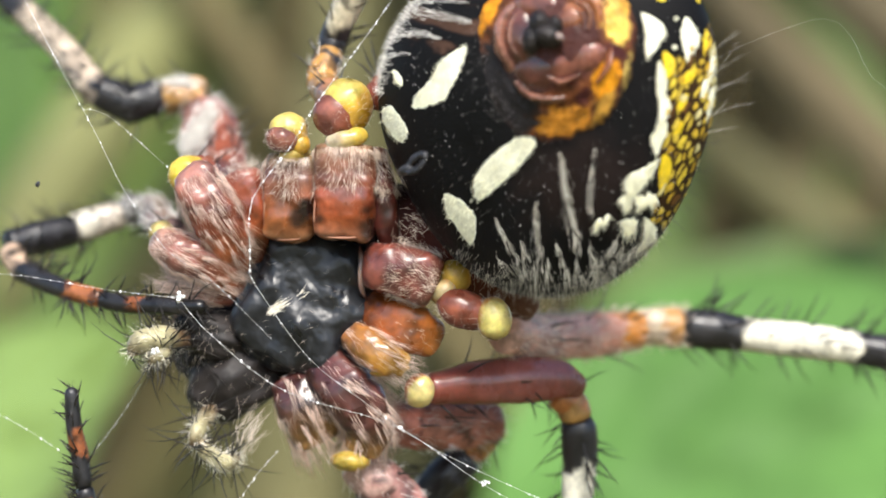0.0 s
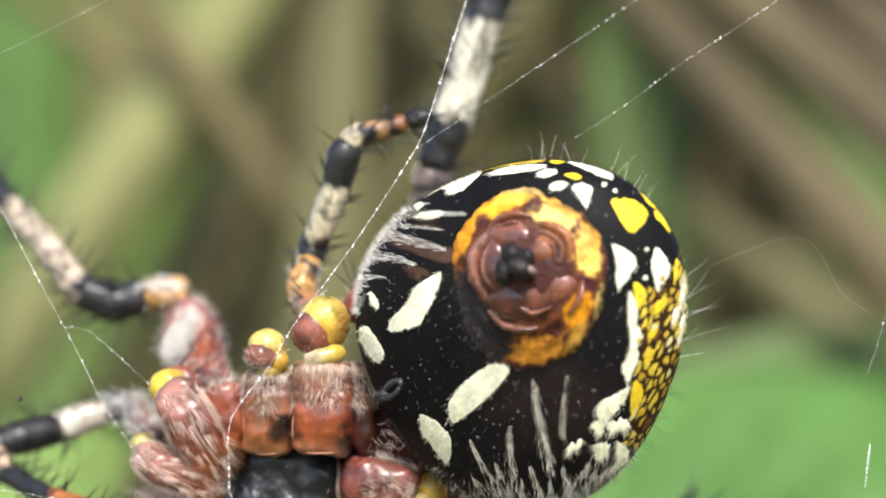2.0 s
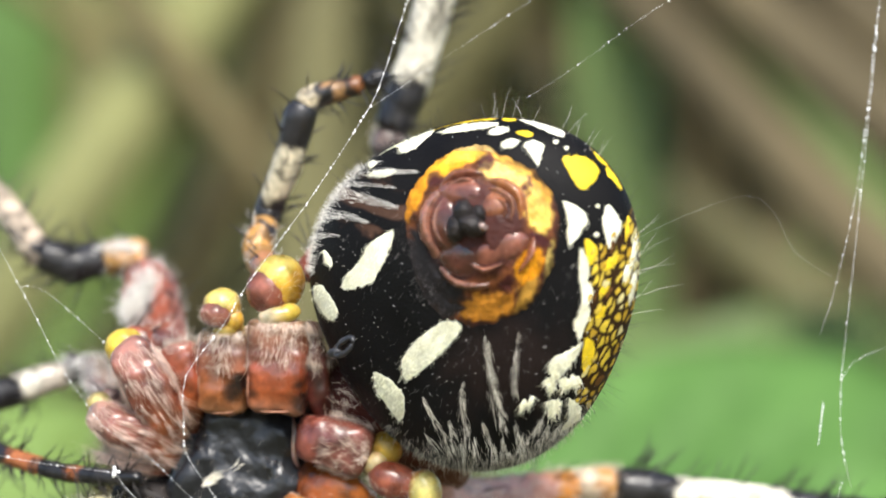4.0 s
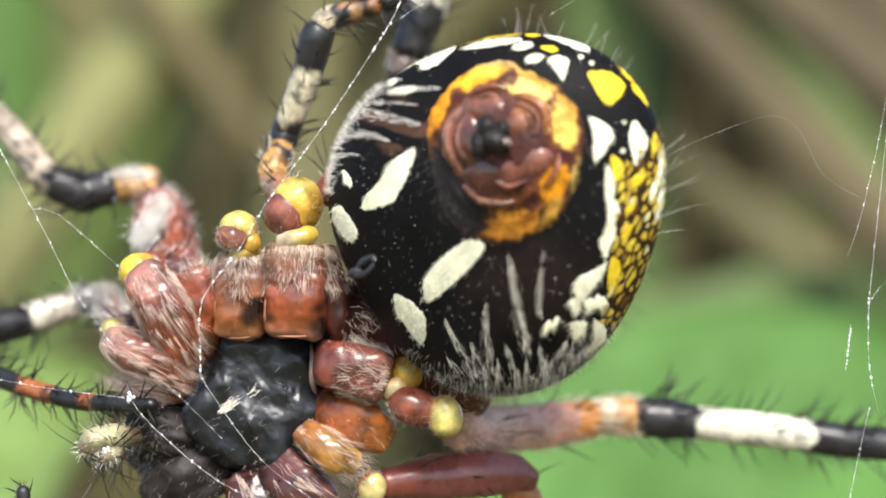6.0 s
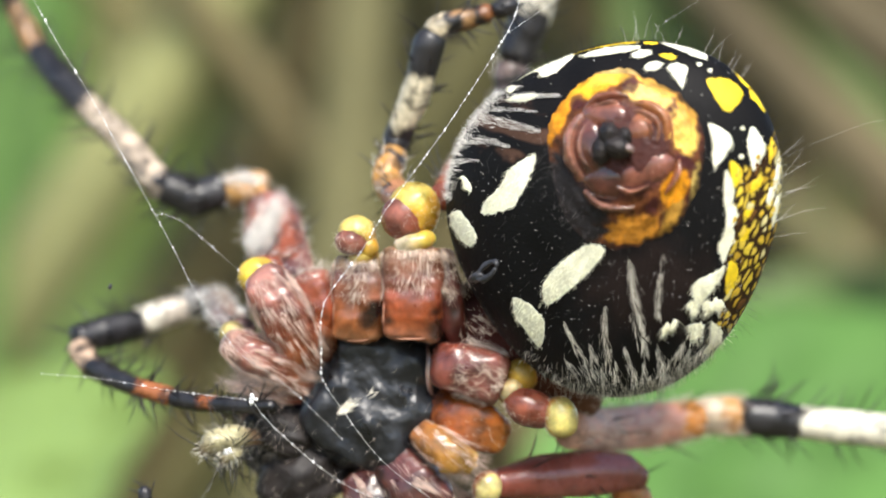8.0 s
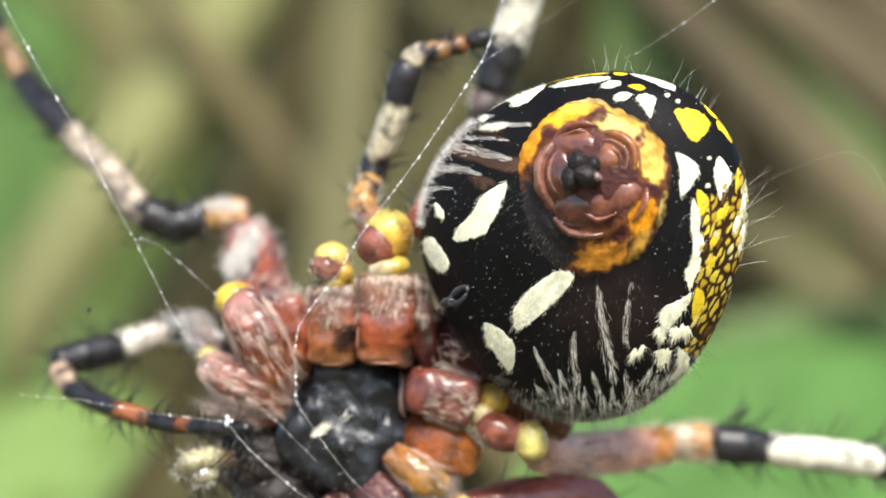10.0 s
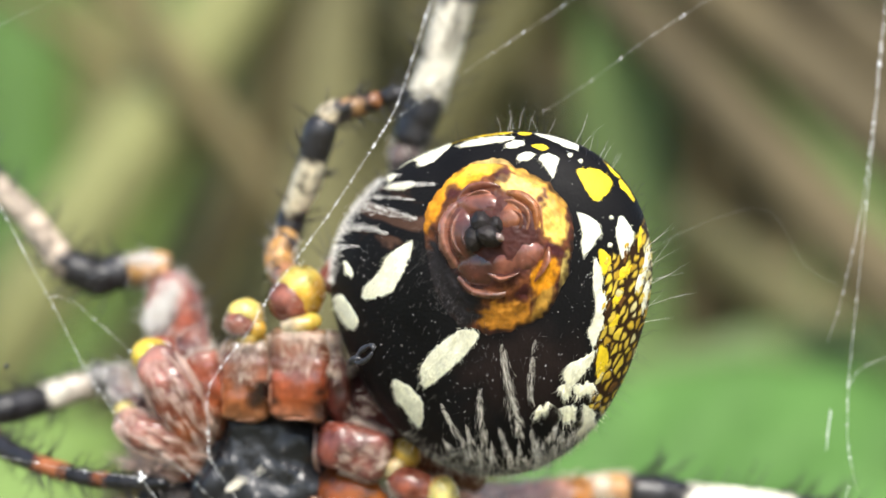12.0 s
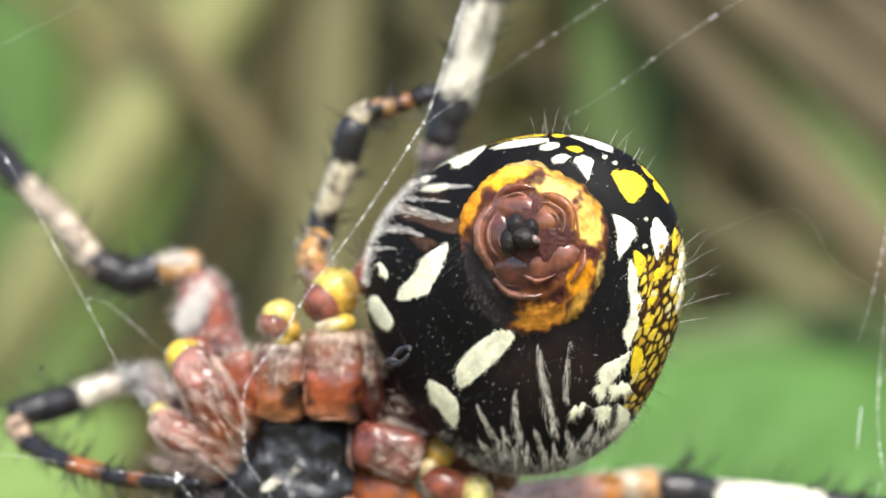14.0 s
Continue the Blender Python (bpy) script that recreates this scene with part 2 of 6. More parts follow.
def edge(q):
    """Uneven outline of the abdomen over RX, by the angle from its right side."""
    return (WAVES[0] + sum(WAVES[2 * k - 1] * np.cos(k * q) + WAVES[2 * k] * np.sin(k * q) for k in (1, 2, 3, 4))) / RX


def skin(x, z, lift=0.0):
    """The front surface over (x, z), lifted by lift towards the camera."""
    x, z = np.asarray(x, float), np.asarray(z, float)
    q = np.arctan2(z, x)
    r = np.sqrt(x * x + z * z) / (RX * edge(q))
    k = np.where(r > 0.985, 0.985 / np.maximum(r, 1e-9), 1.0)
    x, z, r = x * k, z * k, r * k
    s = np.sqrt(np.clip(1 - r * r, 0, 1))
    y = GX * x / RX + GZ * z / RZ - BF * s
    nrm = np.stack([x / RX ** 2, -s / BF, z / RZ ** 2], -1)
    nrm /= np.linalg.norm(nrm, axis=-1)[..., None]
    return np.stack([x, y, z], -1) + nrm * np.asarray(lift)[..., None], nrm


def blot(x, z, cx, cz, sx, sz, turn, warp, soft=0.16):
    """How far (x, z) lies inside an uneven oval: 1 inside, 0 outside."""
    c, s = math.cos(radians(turn)), math.sin(radians(turn))
    u, w = (x - cx) * c + (z - cz) * s, -(x - cx) * s + (z - cz) * c
    d = np.sqrt((u / sx) ** 2 + (w / sz) ** 2) + warp
    return np.clip((1.08 - d) / soft, 0, 1)


def noise_field(x, z, scale, seed):
    return np.array([noise.noise(Vector((a * scale, b2 * scale, seed))) for a, b2 in zip(x, z)])


def build_abdomen():
    b = Build()
    nr, nq = 300, 600
    rr = np.sin(np.linspace(0.0, math.pi / 2, nr))
    q = np.linspace(0, 2 * math.pi, nq, endpoint=False)
    R, Q = np.meshgrid(rr, q, indexing="ij")
    E = RX * edge(Q)
    x, z = (R * E * np.cos(Q)).ravel(), (R * E * np.sin(Q)).ravel()
    s = np.sqrt(np.clip(1 - R.ravel() ** 2, 0, 1))
    y = GX * x / RX + GZ * z / RZ - BF * s
    # pigment
    col = np.ones((len(x), 3)) * np.array((0.006, 0.0057, 0.006))
    w1, w2 = noise_field(x, z, 1.6, 3.0) * 0.35, noise_field(x, z, 5.0, 9.0) * 0.25
    warp = w1 + w2
    # the brown flush below the spinnerets
    k = (blot(x, z, 1.0, -2.2, 2.4, 1.9, 0, w1, 0.6) * 0.4)[:, None]
    col = col * (1 - k) + np.array((0.03, 0.018, 0.015)) * k
    # reticulated yellow flank: slanting cells parted by dark lines
    seeds_rng = np.random.default_rng(5)
    sl = radians(62)
    al, ac = x * math.cos(sl) + z * math.sin(sl), -x * math.sin(sl) + z * math.cos(sl)
    cells = []
    for gb in np.arange(-7.2, 1.0, 0.185):
        start = seeds_rng.uniform(0, 0.6)
        for ga in np.arange(-4.0, 5.0, 0.52):
            cells.append((ga + start + seeds_rng.uniform(-0.2, 0.2), gb + seeds_rng.uniform(-0.09, 0.09)))
    cells = np.array(cells)
    shades = np.array(((0.64, 0.46, 0.06), (0.60, 0.40, 0.04), (0.68, 0.59, 0.26), (0.48, 0.30, 0.03), (0.68, 0.50, 0.05), (0.14, 0.065, 0.018)))[seeds_rng.choice(6, len(cells), p=(0.26, 0.2, 0.16, 0.16, 0.14, 0.08))]
    reach = x > 2.2
    line, paint = np.zeros(len(x)), np.zeros((len(x), 3))
    wv, wa = (w2[reach] * 0.26)[:, None], (w1[reach] * 0.5)[:, None]
    da, db = (al[reach, None] + wa - cells[:, 0]) / 2.6, ac[reach, None] - cells[:, 1]
    dist = da ** 2 + (db + wv) ** 2
    near = np.argpartition(dist, 1, axis=1)[:, :2]
    two = np.sqrt(np.take_along_axis(dist, near, 1))
    first = np.where(two[:, 0] < two[:, 1], near[:, 0], near[:, 1])
    thick = 0.042 + 0.16 * np.clip(w1[reach], -0.1, 0.3)
    line[reach] = np.clip((np.abs(two[:, 1] - two[:, 0]) - thick) / 0.035, 0, 1)
    paint[reach] = shades[first]
    inner = np.interp(z, (-4.2, -3.2, -2.3, -1.0, 0.4, 1.6), (2.9, 3.20, 3.36, 3.42, 3.62, 3.62))
    zone = np.clip((x - inner + warp * 0.5) / 0.10, 0, 1) * np.clip((z + 3.8 + warp) / 0.3, 0, 1) * np.clip((1.5 + (x - 3.6) * 0.9 - z + warp) / 0.2, 0, 1)
    k = (zone * line)[:, None]
    col = col * (1 - k) + np.clip(paint * (0.95 + 0.9 * w2[:, None] + 0.5 * w1[:, None]), 0, 0.85) * k
    k = (zone * (1 - line) * 0.8)[:, None]
    col = col * (1 - k) + np.array((0.040, 0.020, 0.008)) * k
    bulge = 0.03 * zone * line
    # brown stripes of the shoulder
    stripe = np.clip(np.sin((z - 0.35 * (-3.4 - x)) * 6.6 + 0.6 + 3 * w1) * 1.4 + 0.3, 0, 1)
    k = (blot(x, z, -3.35, 2.95, 1.35, 0.85, -20, warp * 1.2, 0.4) * stripe)[:, None] * 0.8
    col = col * (1 - k) + np.array((0.085, 0.045, 0.030)) * k
    # relief: rows of fine pits and a swelling round the spinnerets
    v = np.stack([x, y - bulge, z], 1)
    faces = [(i * nq + j, i * nq + (j + 1) % nq, (i + 1) * nq + (j + 1) % nq, (i + 1) * nq + j) for i in range(nr - 1) for j in range(nq)]
    b.add(v, faces, col)
    # the far half
    nb = 40
    rb = np.sin(np.linspace(math.pi / 2, 0.0, nb))
    R, Q = np.meshgrid(rb, q, indexing="ij")
    E = RX * edge(Q)
    x, z = (R * E * np.cos(Q)).ravel(), (R * E * np.sin(Q)).ravel()
    y = GX * x / RX + GZ * z / RZ + BB * np.sqrt(np.clip(1 - R.ravel() ** 2, 0, 1))
    k = np.clip(noise_field(x, z, 1.2, 4.0) * 4 + 0.2, 0, 1)[:, None]
    col = np.array(BLACK) * (1 - k) + np.array((0.6, 0.45, 0.1)) * k
    b.add(np.stack([x, y, z], 1), [(i * nq + j, i * nq + (j + 1) % nq, (i + 1) * nq + (j + 1) % nq, (i + 1) * nq + j) for i in range(nb - 1) for j in range(nq)], col)
    return b.part("abdomen", M_PIGMENT, spider, "black abdomen with white spots and a yellow netted flank")


abdomen = build_abdomen()
# it bulges towards the eye
NEAR = 0.9745
abdomen.scale = (NEAR,) * 3
abdomen.location = [-(1 - NEAR) * k * MM for k in ORIGIN]


def rounded(points, n):
    """A closed smooth outline through the points, n places round it."""
    p = np.array(points, float)
    m = len(p)
    s = np.linspace(0, m, n, endpoint=False)
    i, w = s.astype(int), (s % 1)[:, None]
    a0, a1, a2, a3 = p[(i - 1) % m], p[i % m], p[(i + 1) % m], p[(i + 2) % m]
    return 0.5 * (2 * a1 + (a2 - a0) * w + (2 * a0 - 5 * a1 + 4 * a2 - a3) * w * w + (3 * a1 - a0 - 3 * a2 + a3) * w ** 3)


def oval(cx, cz, sx, sz, turn, taper=0.0):
    """Eight places round an oval that is thinner at one end."""
    c, s = math.cos(radians(turn)), math.sin(radians(turn))
    out = []
    for k in range(8):
        u, w = sx * math.cos(k * math.pi / 4), sz * math.sin(k * math.pi / 4)
        w *= 1 + taper * u / sx
        out.append((cx + u * c - w * s, cz + u * s + w * c))
    return out


def patch(name, outline, mat, label, seed, lift=0.03, rag=0.035, fur=0.15, flow=(-0.45, -0.9), density=150):
    """A raised felted spot on the skin; its edge is torn into teeth, and short hairs lie over it along flow."""
    rng = np.random.default_rng(seed)
    b = Build()
    nr, nq = 10, 150
    rim = rounded(outline, nq)
    mid = rim.mean(0)
    out = rim - mid
    size = np.linalg.norm(out, axis=1).mean()
    way = out / (np.linalg.norm(out, axis=1)[:, None] + 1e-9)
    teeth = np.array([noise.noise(Vector((p[0] * 7, p[1] * 7, seed))) + 0.8 * noise.noise(Vector((p[0] * 19, p[1] * 19, seed))) for p in rim])
    rim = rim + way * (teeth * rag * min(1.0, size / 0.3))[:, None]
    pts, lifts = [], []
    for i in range(nr + 1):
        f = 1 - i / nr
        pts.append(mid + (rim - mid) * f)
        lifts.append(np.full(nq, -0.012 + lift * math.sqrt(max(0.0, 1 - f ** 5))))
    pts, lifts = np.concatenate(pts), np.concatenate(lifts)
    lifts = lifts + np.array([0.012 * noise.noise(Vector((p[0] * 6, p[1] * 3, seed))) + 0.009 * noise.noise(Vector((p[0] * 22, p[1] * 12, seed))) for p in pts])
    v, _ = skin(pts[:, 0], pts[:, 1], lifts)
    b.add(v, [(i * nq + j, i * nq + (j + 1) % nq, (i + 1) * nq + (j + 1) % nq, (i + 1) * nq + j) for i in range(nr) for j in range(nq)])
    # hairs over the whole spot and out past its edge
    area = size * size * 3.1
    n = int(density * area) + 40
    j, f = rng.integers(0, nq, n), np.sqrt(rng.uniform(0.0, 1.02, n))
    p = mid + (rim[j] - mid) * f[:, None]
    rt, nn = skin(p[:, 0], p[:, 1], np.full(n, lift * 0.5))
    lay = np.array([flow[0], 0, flow[1]]) / math.hypot(*flow)
    spill = np.stack([way[j, 0], 0 * f, way[j, 1]], 1) * (f ** 6)[:, None]
    hairs(b, rt, nn * 0.14 + lay * 0.8 + spill * 0.5, fur, 0.0075, 0.05, 0.22, rng)
    return b.part(name, mat, abdomen, label)


WS, YS = ("white_spot", M_FELT, "cream-white felted spot with a ragged edge"), ("yellow_spot", M_YELLOW, "bright yellow spot")


def spot(sort, seed, outline, **more):
    patch(sort[0], outline, sort[1], sort[2], seed, **more)


# on the black underside
spot(WS, 40, ((-2.52, 2.18), (-2.62, 1.62), (-3.02, 0.80), (-3.38, 0.37), (-4.26, 0.17), (-4.24, 0.57), (-3.71, 1.12), (-3.39, 1.68), (-2.93, 2.02)))
spot(WS, 41, ((-5.32, 0.05), (-5.16, 0.40), (-4.87, 0.30), (-4.40, -0.45), (-4.62, -0.85), (-5.02, -0.48)))
spot(WS, 42, ((-4.90, 1.52), (-4.62, 1.27), (-4.60, 0.95), (-4.83, 1.14)), rag=0.05)
spot(WS, 43, ((-0.38, -0.85), (-0.60, -1.32), (-1.48, -2.24), (-2.24, -2.78), (-2.38, -2.44), (-2.33, -1.96), (-1.87, -1.38), (-1.14, -0.80), (-0.72, -0.68)))
spot(WS, 44, ((-3.26, -2.43), (-2.98, -2.50), (-2.51, -2.82), (-2.23, -3.29), (-2.30, -4.07), (-2.52, -4.04), (-2.97, -3.41), (-3.26, -2.94)), rag=0.05)
# beside the spinnerets and over the top
spot(WS, 45, ((2.79, 3.06), (3.40, 2.76), (3.55, 2.47), (3.48, 2.20), (3.00, 1.62), (2.88, 1.93), (2.91, 2.29), (2.84, 2.71)), flow=(-0.2, -1.0))
spot(WS, 46, ((4.19, 2.97), (4.48, 2.66), (4.63, 2.30), (4.53, 1.93), (4.22, 1.47), (4.08, 2.04), (4.01, 2.48)), flow=(-0.2, -1.0))
spot(WS, 47, ((1.53, 4.84), (1.86, 4.96), (2.22, 4.80), (2.11, 4.43), (2.00, 4.12), (1.79, 4.43), (1.65, 4.67)))
spot(WS, 48, ((1.45, 5.63), (1.76, 5.82), (2.34, 5.77), (2.92, 5.48), (2.88, 5.07), (2.41, 5.18), (1.94, 5.41)))
spot(WS, 49, oval(1.12, 4.86, 0.30, 0.15, 12), rag=0.05)
spot(WS, 50, oval(0.80, 5.28, 0.34, 0.13, 8), rag=0.05)
spot(WS, 51, ((-3.15, 4.70), (-2.60, 5.09), (-1.69, 5.30), (-1.20, 5.36), (-1.51, 5.06), (-1.91, 4.71), (-2.31, 4.62), (-2.55, 4.82)), rag=0.06, flow=(-0.8, -0.5))
spot(WS, 52, ((-1.06, 5.30), (-0.51, 5.48), (0.28, 5.58), (0.80, 5.54), (0.66, 5.42), (0.07, 5.32), (-0.81, 5.22)), rag=0.05, flow=(-0.8, -0.4))
spot(WS, 53, ((-3.40, 3.92), (-3.05, 4.08), (-2.44, 4.06), (-2.62, 3.90), (-3.08, 3.84)), rag=0.07, flow=(-0.9, -0.3))
spot(WS, 54, oval(-3.27, 4.28, 0.17, 0.11, 30), rag=0.05)
spot(YS, 55, ((-1.40, 5.42), (-0.50, 5.60), (0.40, 5.72), (0.80, 5.72), (0.60, 5.65), (-0.10, 5.60), (-0.90, 5.48)), rag=0.03, fur=0.06)
for k, (cx, cz, r) in enumerate(((2.58, 4.90, 0.08), (2.91, 4.71, 0.07), (3.82, 1.98, 0.08), (3.88, 2.86, 0.06))):
    spot(WS, 60 + k, oval(cx, cz, r, r * 0.9, 20), rag=0.03, fur=0.07)
spot(YS, 80, ((2.76, 4.44), (3.46, 4.46), (3.92, 4.10), (3.90, 3.76), (3.45, 3.33), (3.14, 3.57), (2.91, 4.00)), rag=0.018, fur=0.05)
spot(YS, 81, ((3.70, 4.82), (4.03, 4.60), (4.36, 4.20), (4.16, 4.15), (3.89, 4.39)), rag=0.02, fur=0.05)
spot(YS, 82, ((4.16, 4.11), (4.43, 4.05), (4.72, 3.56), (4.65, 3.36), (4.40, 3.67), (4.20, 3.83)), rag=0.02, fur=0.05)
spot(YS, 83, ((1.31, 5.22), (1.65, 5.28), (1.88, 5.15), (1.69, 5.05)), rag=0.02, fur=0.05)
spot(YS, 84, oval(1.14, 5.66, 0.24, 0.08, 2), rag=0.02, fur=0.05)
# the yellow flank: its pale border, its white rim and its larger cells
spot(WS, 90, ((5.10, 2.08), (5.20, 1.81), (5.15, 1.31), (4.92, 0.71), (4.69, 0.43), (4.70, 0.76), (4.94, 1.39)), flow=(-0.2, -1.0))
spot(WS, 91, oval(5.02, 0.30, 0.55, 0.10, 80), rag=0.04, flow=(0.0, -1.0))
spot(WS, 92, ((3.32, 1.55), (3.52, 1.30), (3.60, 0.94), (3.56, 0.53), (3.33, 0.36), (3.26, 1.00)), rag=0.07, flow=(-0.3, -1.0))
spot(WS, 93, ((3.36, 0.60), (3.66, 0.44), (3.76, 0.16), (3.62, -0.21), (3.62, -0.63), (3.46, -1.07), (3.31, -1.40), (3.16, -1.12), (3.11, -0.81), (3.27, -0.52), (3.36, -0.08)), rag=0.08, flow=(-0.5, -0.9))
spot(WS, 94, ((2.31, -2.17), (2.52, -1.86), (3.08, -1.62), (3.42, -1.40), (3.22, -1.92), (2.92, -2.38), (2.62, -2.66), (2.42, -2.60)), rag=0.07, flow=(-0.6, -0.8), fur=0.26)
spot(WS, 95, ((2.75, -2.62), (3.10, -2.48), (3.42, -2.62), (3.32, -2.84), (2.98, -2.96), (2.68, -2.84)), rag=0.14, flow=(-0.5, -0.9), fur=0.34)
spot(WS, 35, ((2.20, -2.62), (2.48, -2.56), (2.62, -2.90), (2.46, -3.04), (2.28, -2.90)), rag=0.12, flow=(-0.3, -1.0), fur=0.34)
spot(WS, 96, ((2.27, -3.38), (2.56, -3.26), (2.78, -3.44), (2.66, -3.72), (2.44, -3.86)), rag=0.14, flow=(-0.3, -1.0), fur=0.34)
spot(WS, 97, ((3.00, -3.28), (3.36, -3.40), (3.48, -3.80), (3.10, -4.28), (2.80, -4.30), (3.06, -3.86)), rag=0.10, flow=(-0.5, -0.9), fur=0.30)
spot(WS, 98, oval(1.55, -3.46, 0.22, 0.10, 70), rag=0.06, flow=(-0.3, -1.0), fur=0.28)
spot(WS, 99, oval(1.80, -3.32, 0.20, 0.09, 66), rag=0.06, flow=(-0.3, -1.0), fur=0.28)
spot(YS, 85, ((3.45, 1.84), (3.74, 1.72), (3.88, 1.49), (3.80, 1.20), (3.62, 0.98), (3.50, 1.25)), rag=0.03, fur=0.08)
spot(YS, 86, ((4.01, 1.02), (4.30, 1.28), (4.56, 1.34), (4.57, 1.20), (4.34, 0.92), (4.05, 0.80)), rag=0.03, fur=0.06)
spot(YS, 87, oval(4.82, 2.16, 0.45, 0.06, 84), rag=0.02, fur=0.05)
spot(YS, 88, ((3.46, -1.45), (3.62, -1.25), (3.84, -1.60), (3.72, -2.20), (3.50, -2.46), (3.40, -2.05)), rag=0.03, fur=0.07)
spot(YS, 89, oval(4.10, 0.30, 0.34, 0.13, 62), rag=0.03, fur=0.06)
spot(YS, 79, oval(3.98, -0.52, 0.30, 0.12, 60), rag=0.03, fur=0.06)


def plume(p0, p1, p2, n, wd, length, fan, rng, name="hair_streak", label="feathery streak of cream hairs", width=0.0046, mat=None):
    """Hairs that part to either side of a line, like a feather, and leave its upper end bare."""
    b = Build()
    n = int(n * 0.95)
    s = rng.uniform(0, 1, n)[:, None] ** 0.85
    p0, p1, p2 = np.array(p0), np.array(p1), np.array(p2)
    pts = (1 - s) ** 2 * p0 + 2 * s * (1 - s) * p1 + s * s * p2
    flow = p2 - p0
    flow = flow / np.linalg.norm(flow)
    hand = np.sign(rng.normal(0, 1, n))
    off = hand * np.abs(rng.normal(0, wd, n)) * (0.25 + 0.75 * s[:, 0])
    rt, nn = skin(pts[:, 0] - off * flow[1], pts[:, 1] + off * flow[0])
    open_out = hand * rng.uniform(0.02, fan * 0.55, n)
    hairs(b, rt, nn * 0.20 + np.stack([flow[0] - open_out * flow[1], 0 * s[:, 0], flow[1] + open_out * flow[0]], 1), length, width, 0.06, 0.10, rng)
    b.part(name, mat or M_HAIR_CREAM, abdomen, label)


def streaks():
    """Lines of cream hairs that run down the underside, and the hoary hem."""
    rng = np.random.default_rng(8)
    plume((0.37, -1.15), (0.42, -2.40), (0.92, -4.05), 170, 0.13, 0.36, 0.5, rng)
    plume((1.40, -0.95), (1.28, -1.98), (1.27, -3.02), 80, 0.06, 0.34, 0.35, rng)
    plume((-0.36, -2.62), (-0.44, -3.40), (-0.22, -4.85), 110, 0.09, 0.36, 0.45, rng)
    plume((-1.66, -3.20), (-1.40, -4.00), (-0.62, -5.00), 95, 0.09, 0.34, 0.4, rng)
    plume((0.66, -2.85), (0.80, -3.50), (0.98, -4.30), 60, 0.07, 0.34, 0.4, rng)
    for p0, p2 in (((0.28, -4.02), (0.50, -4.85)), ((1.28, -3.95), (1.46, -4.70)), ((2.02, -4.25), (1.56, -5.02)), ((-0.86, -3.86), (-0.66, -4.50)), ((1.66, -4.40), (1.40, -5.10)), ((-0.02, -4.50), (0.08, -5.20)), ((0.92, -4.45), (1.00, -5.15)), ((-1.12, -4.55), (-0.72, -5.10)), ((2.44, -4.10), (2.00, -4.85)), ((-0.46, -4.70), (-0.30, -5.30)), ((2.84, -4.02), (2.36, -4.66)), ((3.20, -3.80), (2.86, -4.40)), ((0.58, -4.75), (0.66, -5.35)), ((1.72, -4.86), (1.52, -5.36)), ((-1.60, -4.42), (-1.16, -4.98)), ((2.20, -3.86), (2.02, -4.30))):
        mid = (np.array(p0) + np.array(p2)) / 2
        plume(p0, mid, p2, 34, 0.09, 0.34, 0.5, rng)
    # pale bands of hair across the brown shoulder towards its rim
    for p0, p1, p2, n, wd in (((-2.38, 2.84), (-3.43, 3.19), (-4.52, 3.33), 300, 0.12), ((-3.31, 2.37), (-4.19, 2.75), (-5.03, 2.54), 230, 0.11), ((-4.29, 1.96), (-4.77, 2.04), (-5.23, 1.85), 80, 0.06), ((-1.7, 3.98), (-2.59, 4.06), (-3.33, 3.92), 200, 0.08), ((-2.41, 3.47), (-3.34, 3.64), (-4.19, 3.59), 110, 0.05), ((-2.86, 4.35), (-3.24, 4.32), (-3.56, 4.18), 60, 0.05)):
        plume(p0, p1, p2, n, wd, 0.22, 0.6, rng, "shoulder_streak", "band of pale hairs on the brown shoulder", 0.0040, M_HAIR_WHITE)
    # hoary hem along the lower rim
    b = Build()
    n = 1250
    q = np.radians(np.clip(rng.triangular(230, 282, 322, n), 232, 318))
    rr = 1 - np.abs(rng.normal(0, 0.06, n))
    rt, nn = skin(rr * RX * edge(q) * np.cos(q), rr * RX * edge(q) * np.sin(q))
    hairs(b, rt, nn * 0.3 + np.stack([0.5 * np.cos(q), 0 * q, np.sin(q)], 1) * 0.9, 0.36 * rng.uniform(0.5, 1.2, n), 0.0044, 0.12, 0.42, rng)
    b.part("hoary_hem", M_HAIR_HOARY, abdomen, "dense greyish cream hairs", kind="stuff")
    # white fringe of the shoulder
    b = Build()
    n = 760
    q = rng.uniform(math.radians(130), math.radians(172), n)
    rr = 1 - np.abs(rng.normal(0, 0.028, n))
    rt, nn = skin(rr * RX * edge(q) * np.cos(q), rr * RX * edge(q) * np.sin(q))
    hairs(b, rt, nn * 0.3 + np.stack([np.cos(q), 0 * q - 0.2, np.sin(q)], 1) * 0.8 + np.array([-0.2, 0, -0.2]), 0.26, 0.0056, 0.3, 0.5, rng)
    b.part("shoulder_fringe", M_HAIR_WHITE, abdomen, "fringe of white hairs", kind="stuff")
    # upright dark hairs round the outline, long pale ones on the flank
    b = Build()
    n = 200
    q = rng.uniform(math.radians(-50), math.radians(140), n)
    rr = rng.uniform(0.95, 1.0, n)
    rt, nn = skin(rr * RX * edge(q) * np.cos(q), rr * RX * edge(q) * np.sin(q))
    hairs(b, rt, np.stack([np.cos(q) - 0.25, 0 * q - 0.2, np.sin(q) + 0.1], 1), 0.85, 0.0062, 0.2, 0.3, rng)
    b.part("dark_hair", M_HAIR_BLACK, abdomen, kind="stuff")
    b = Build()
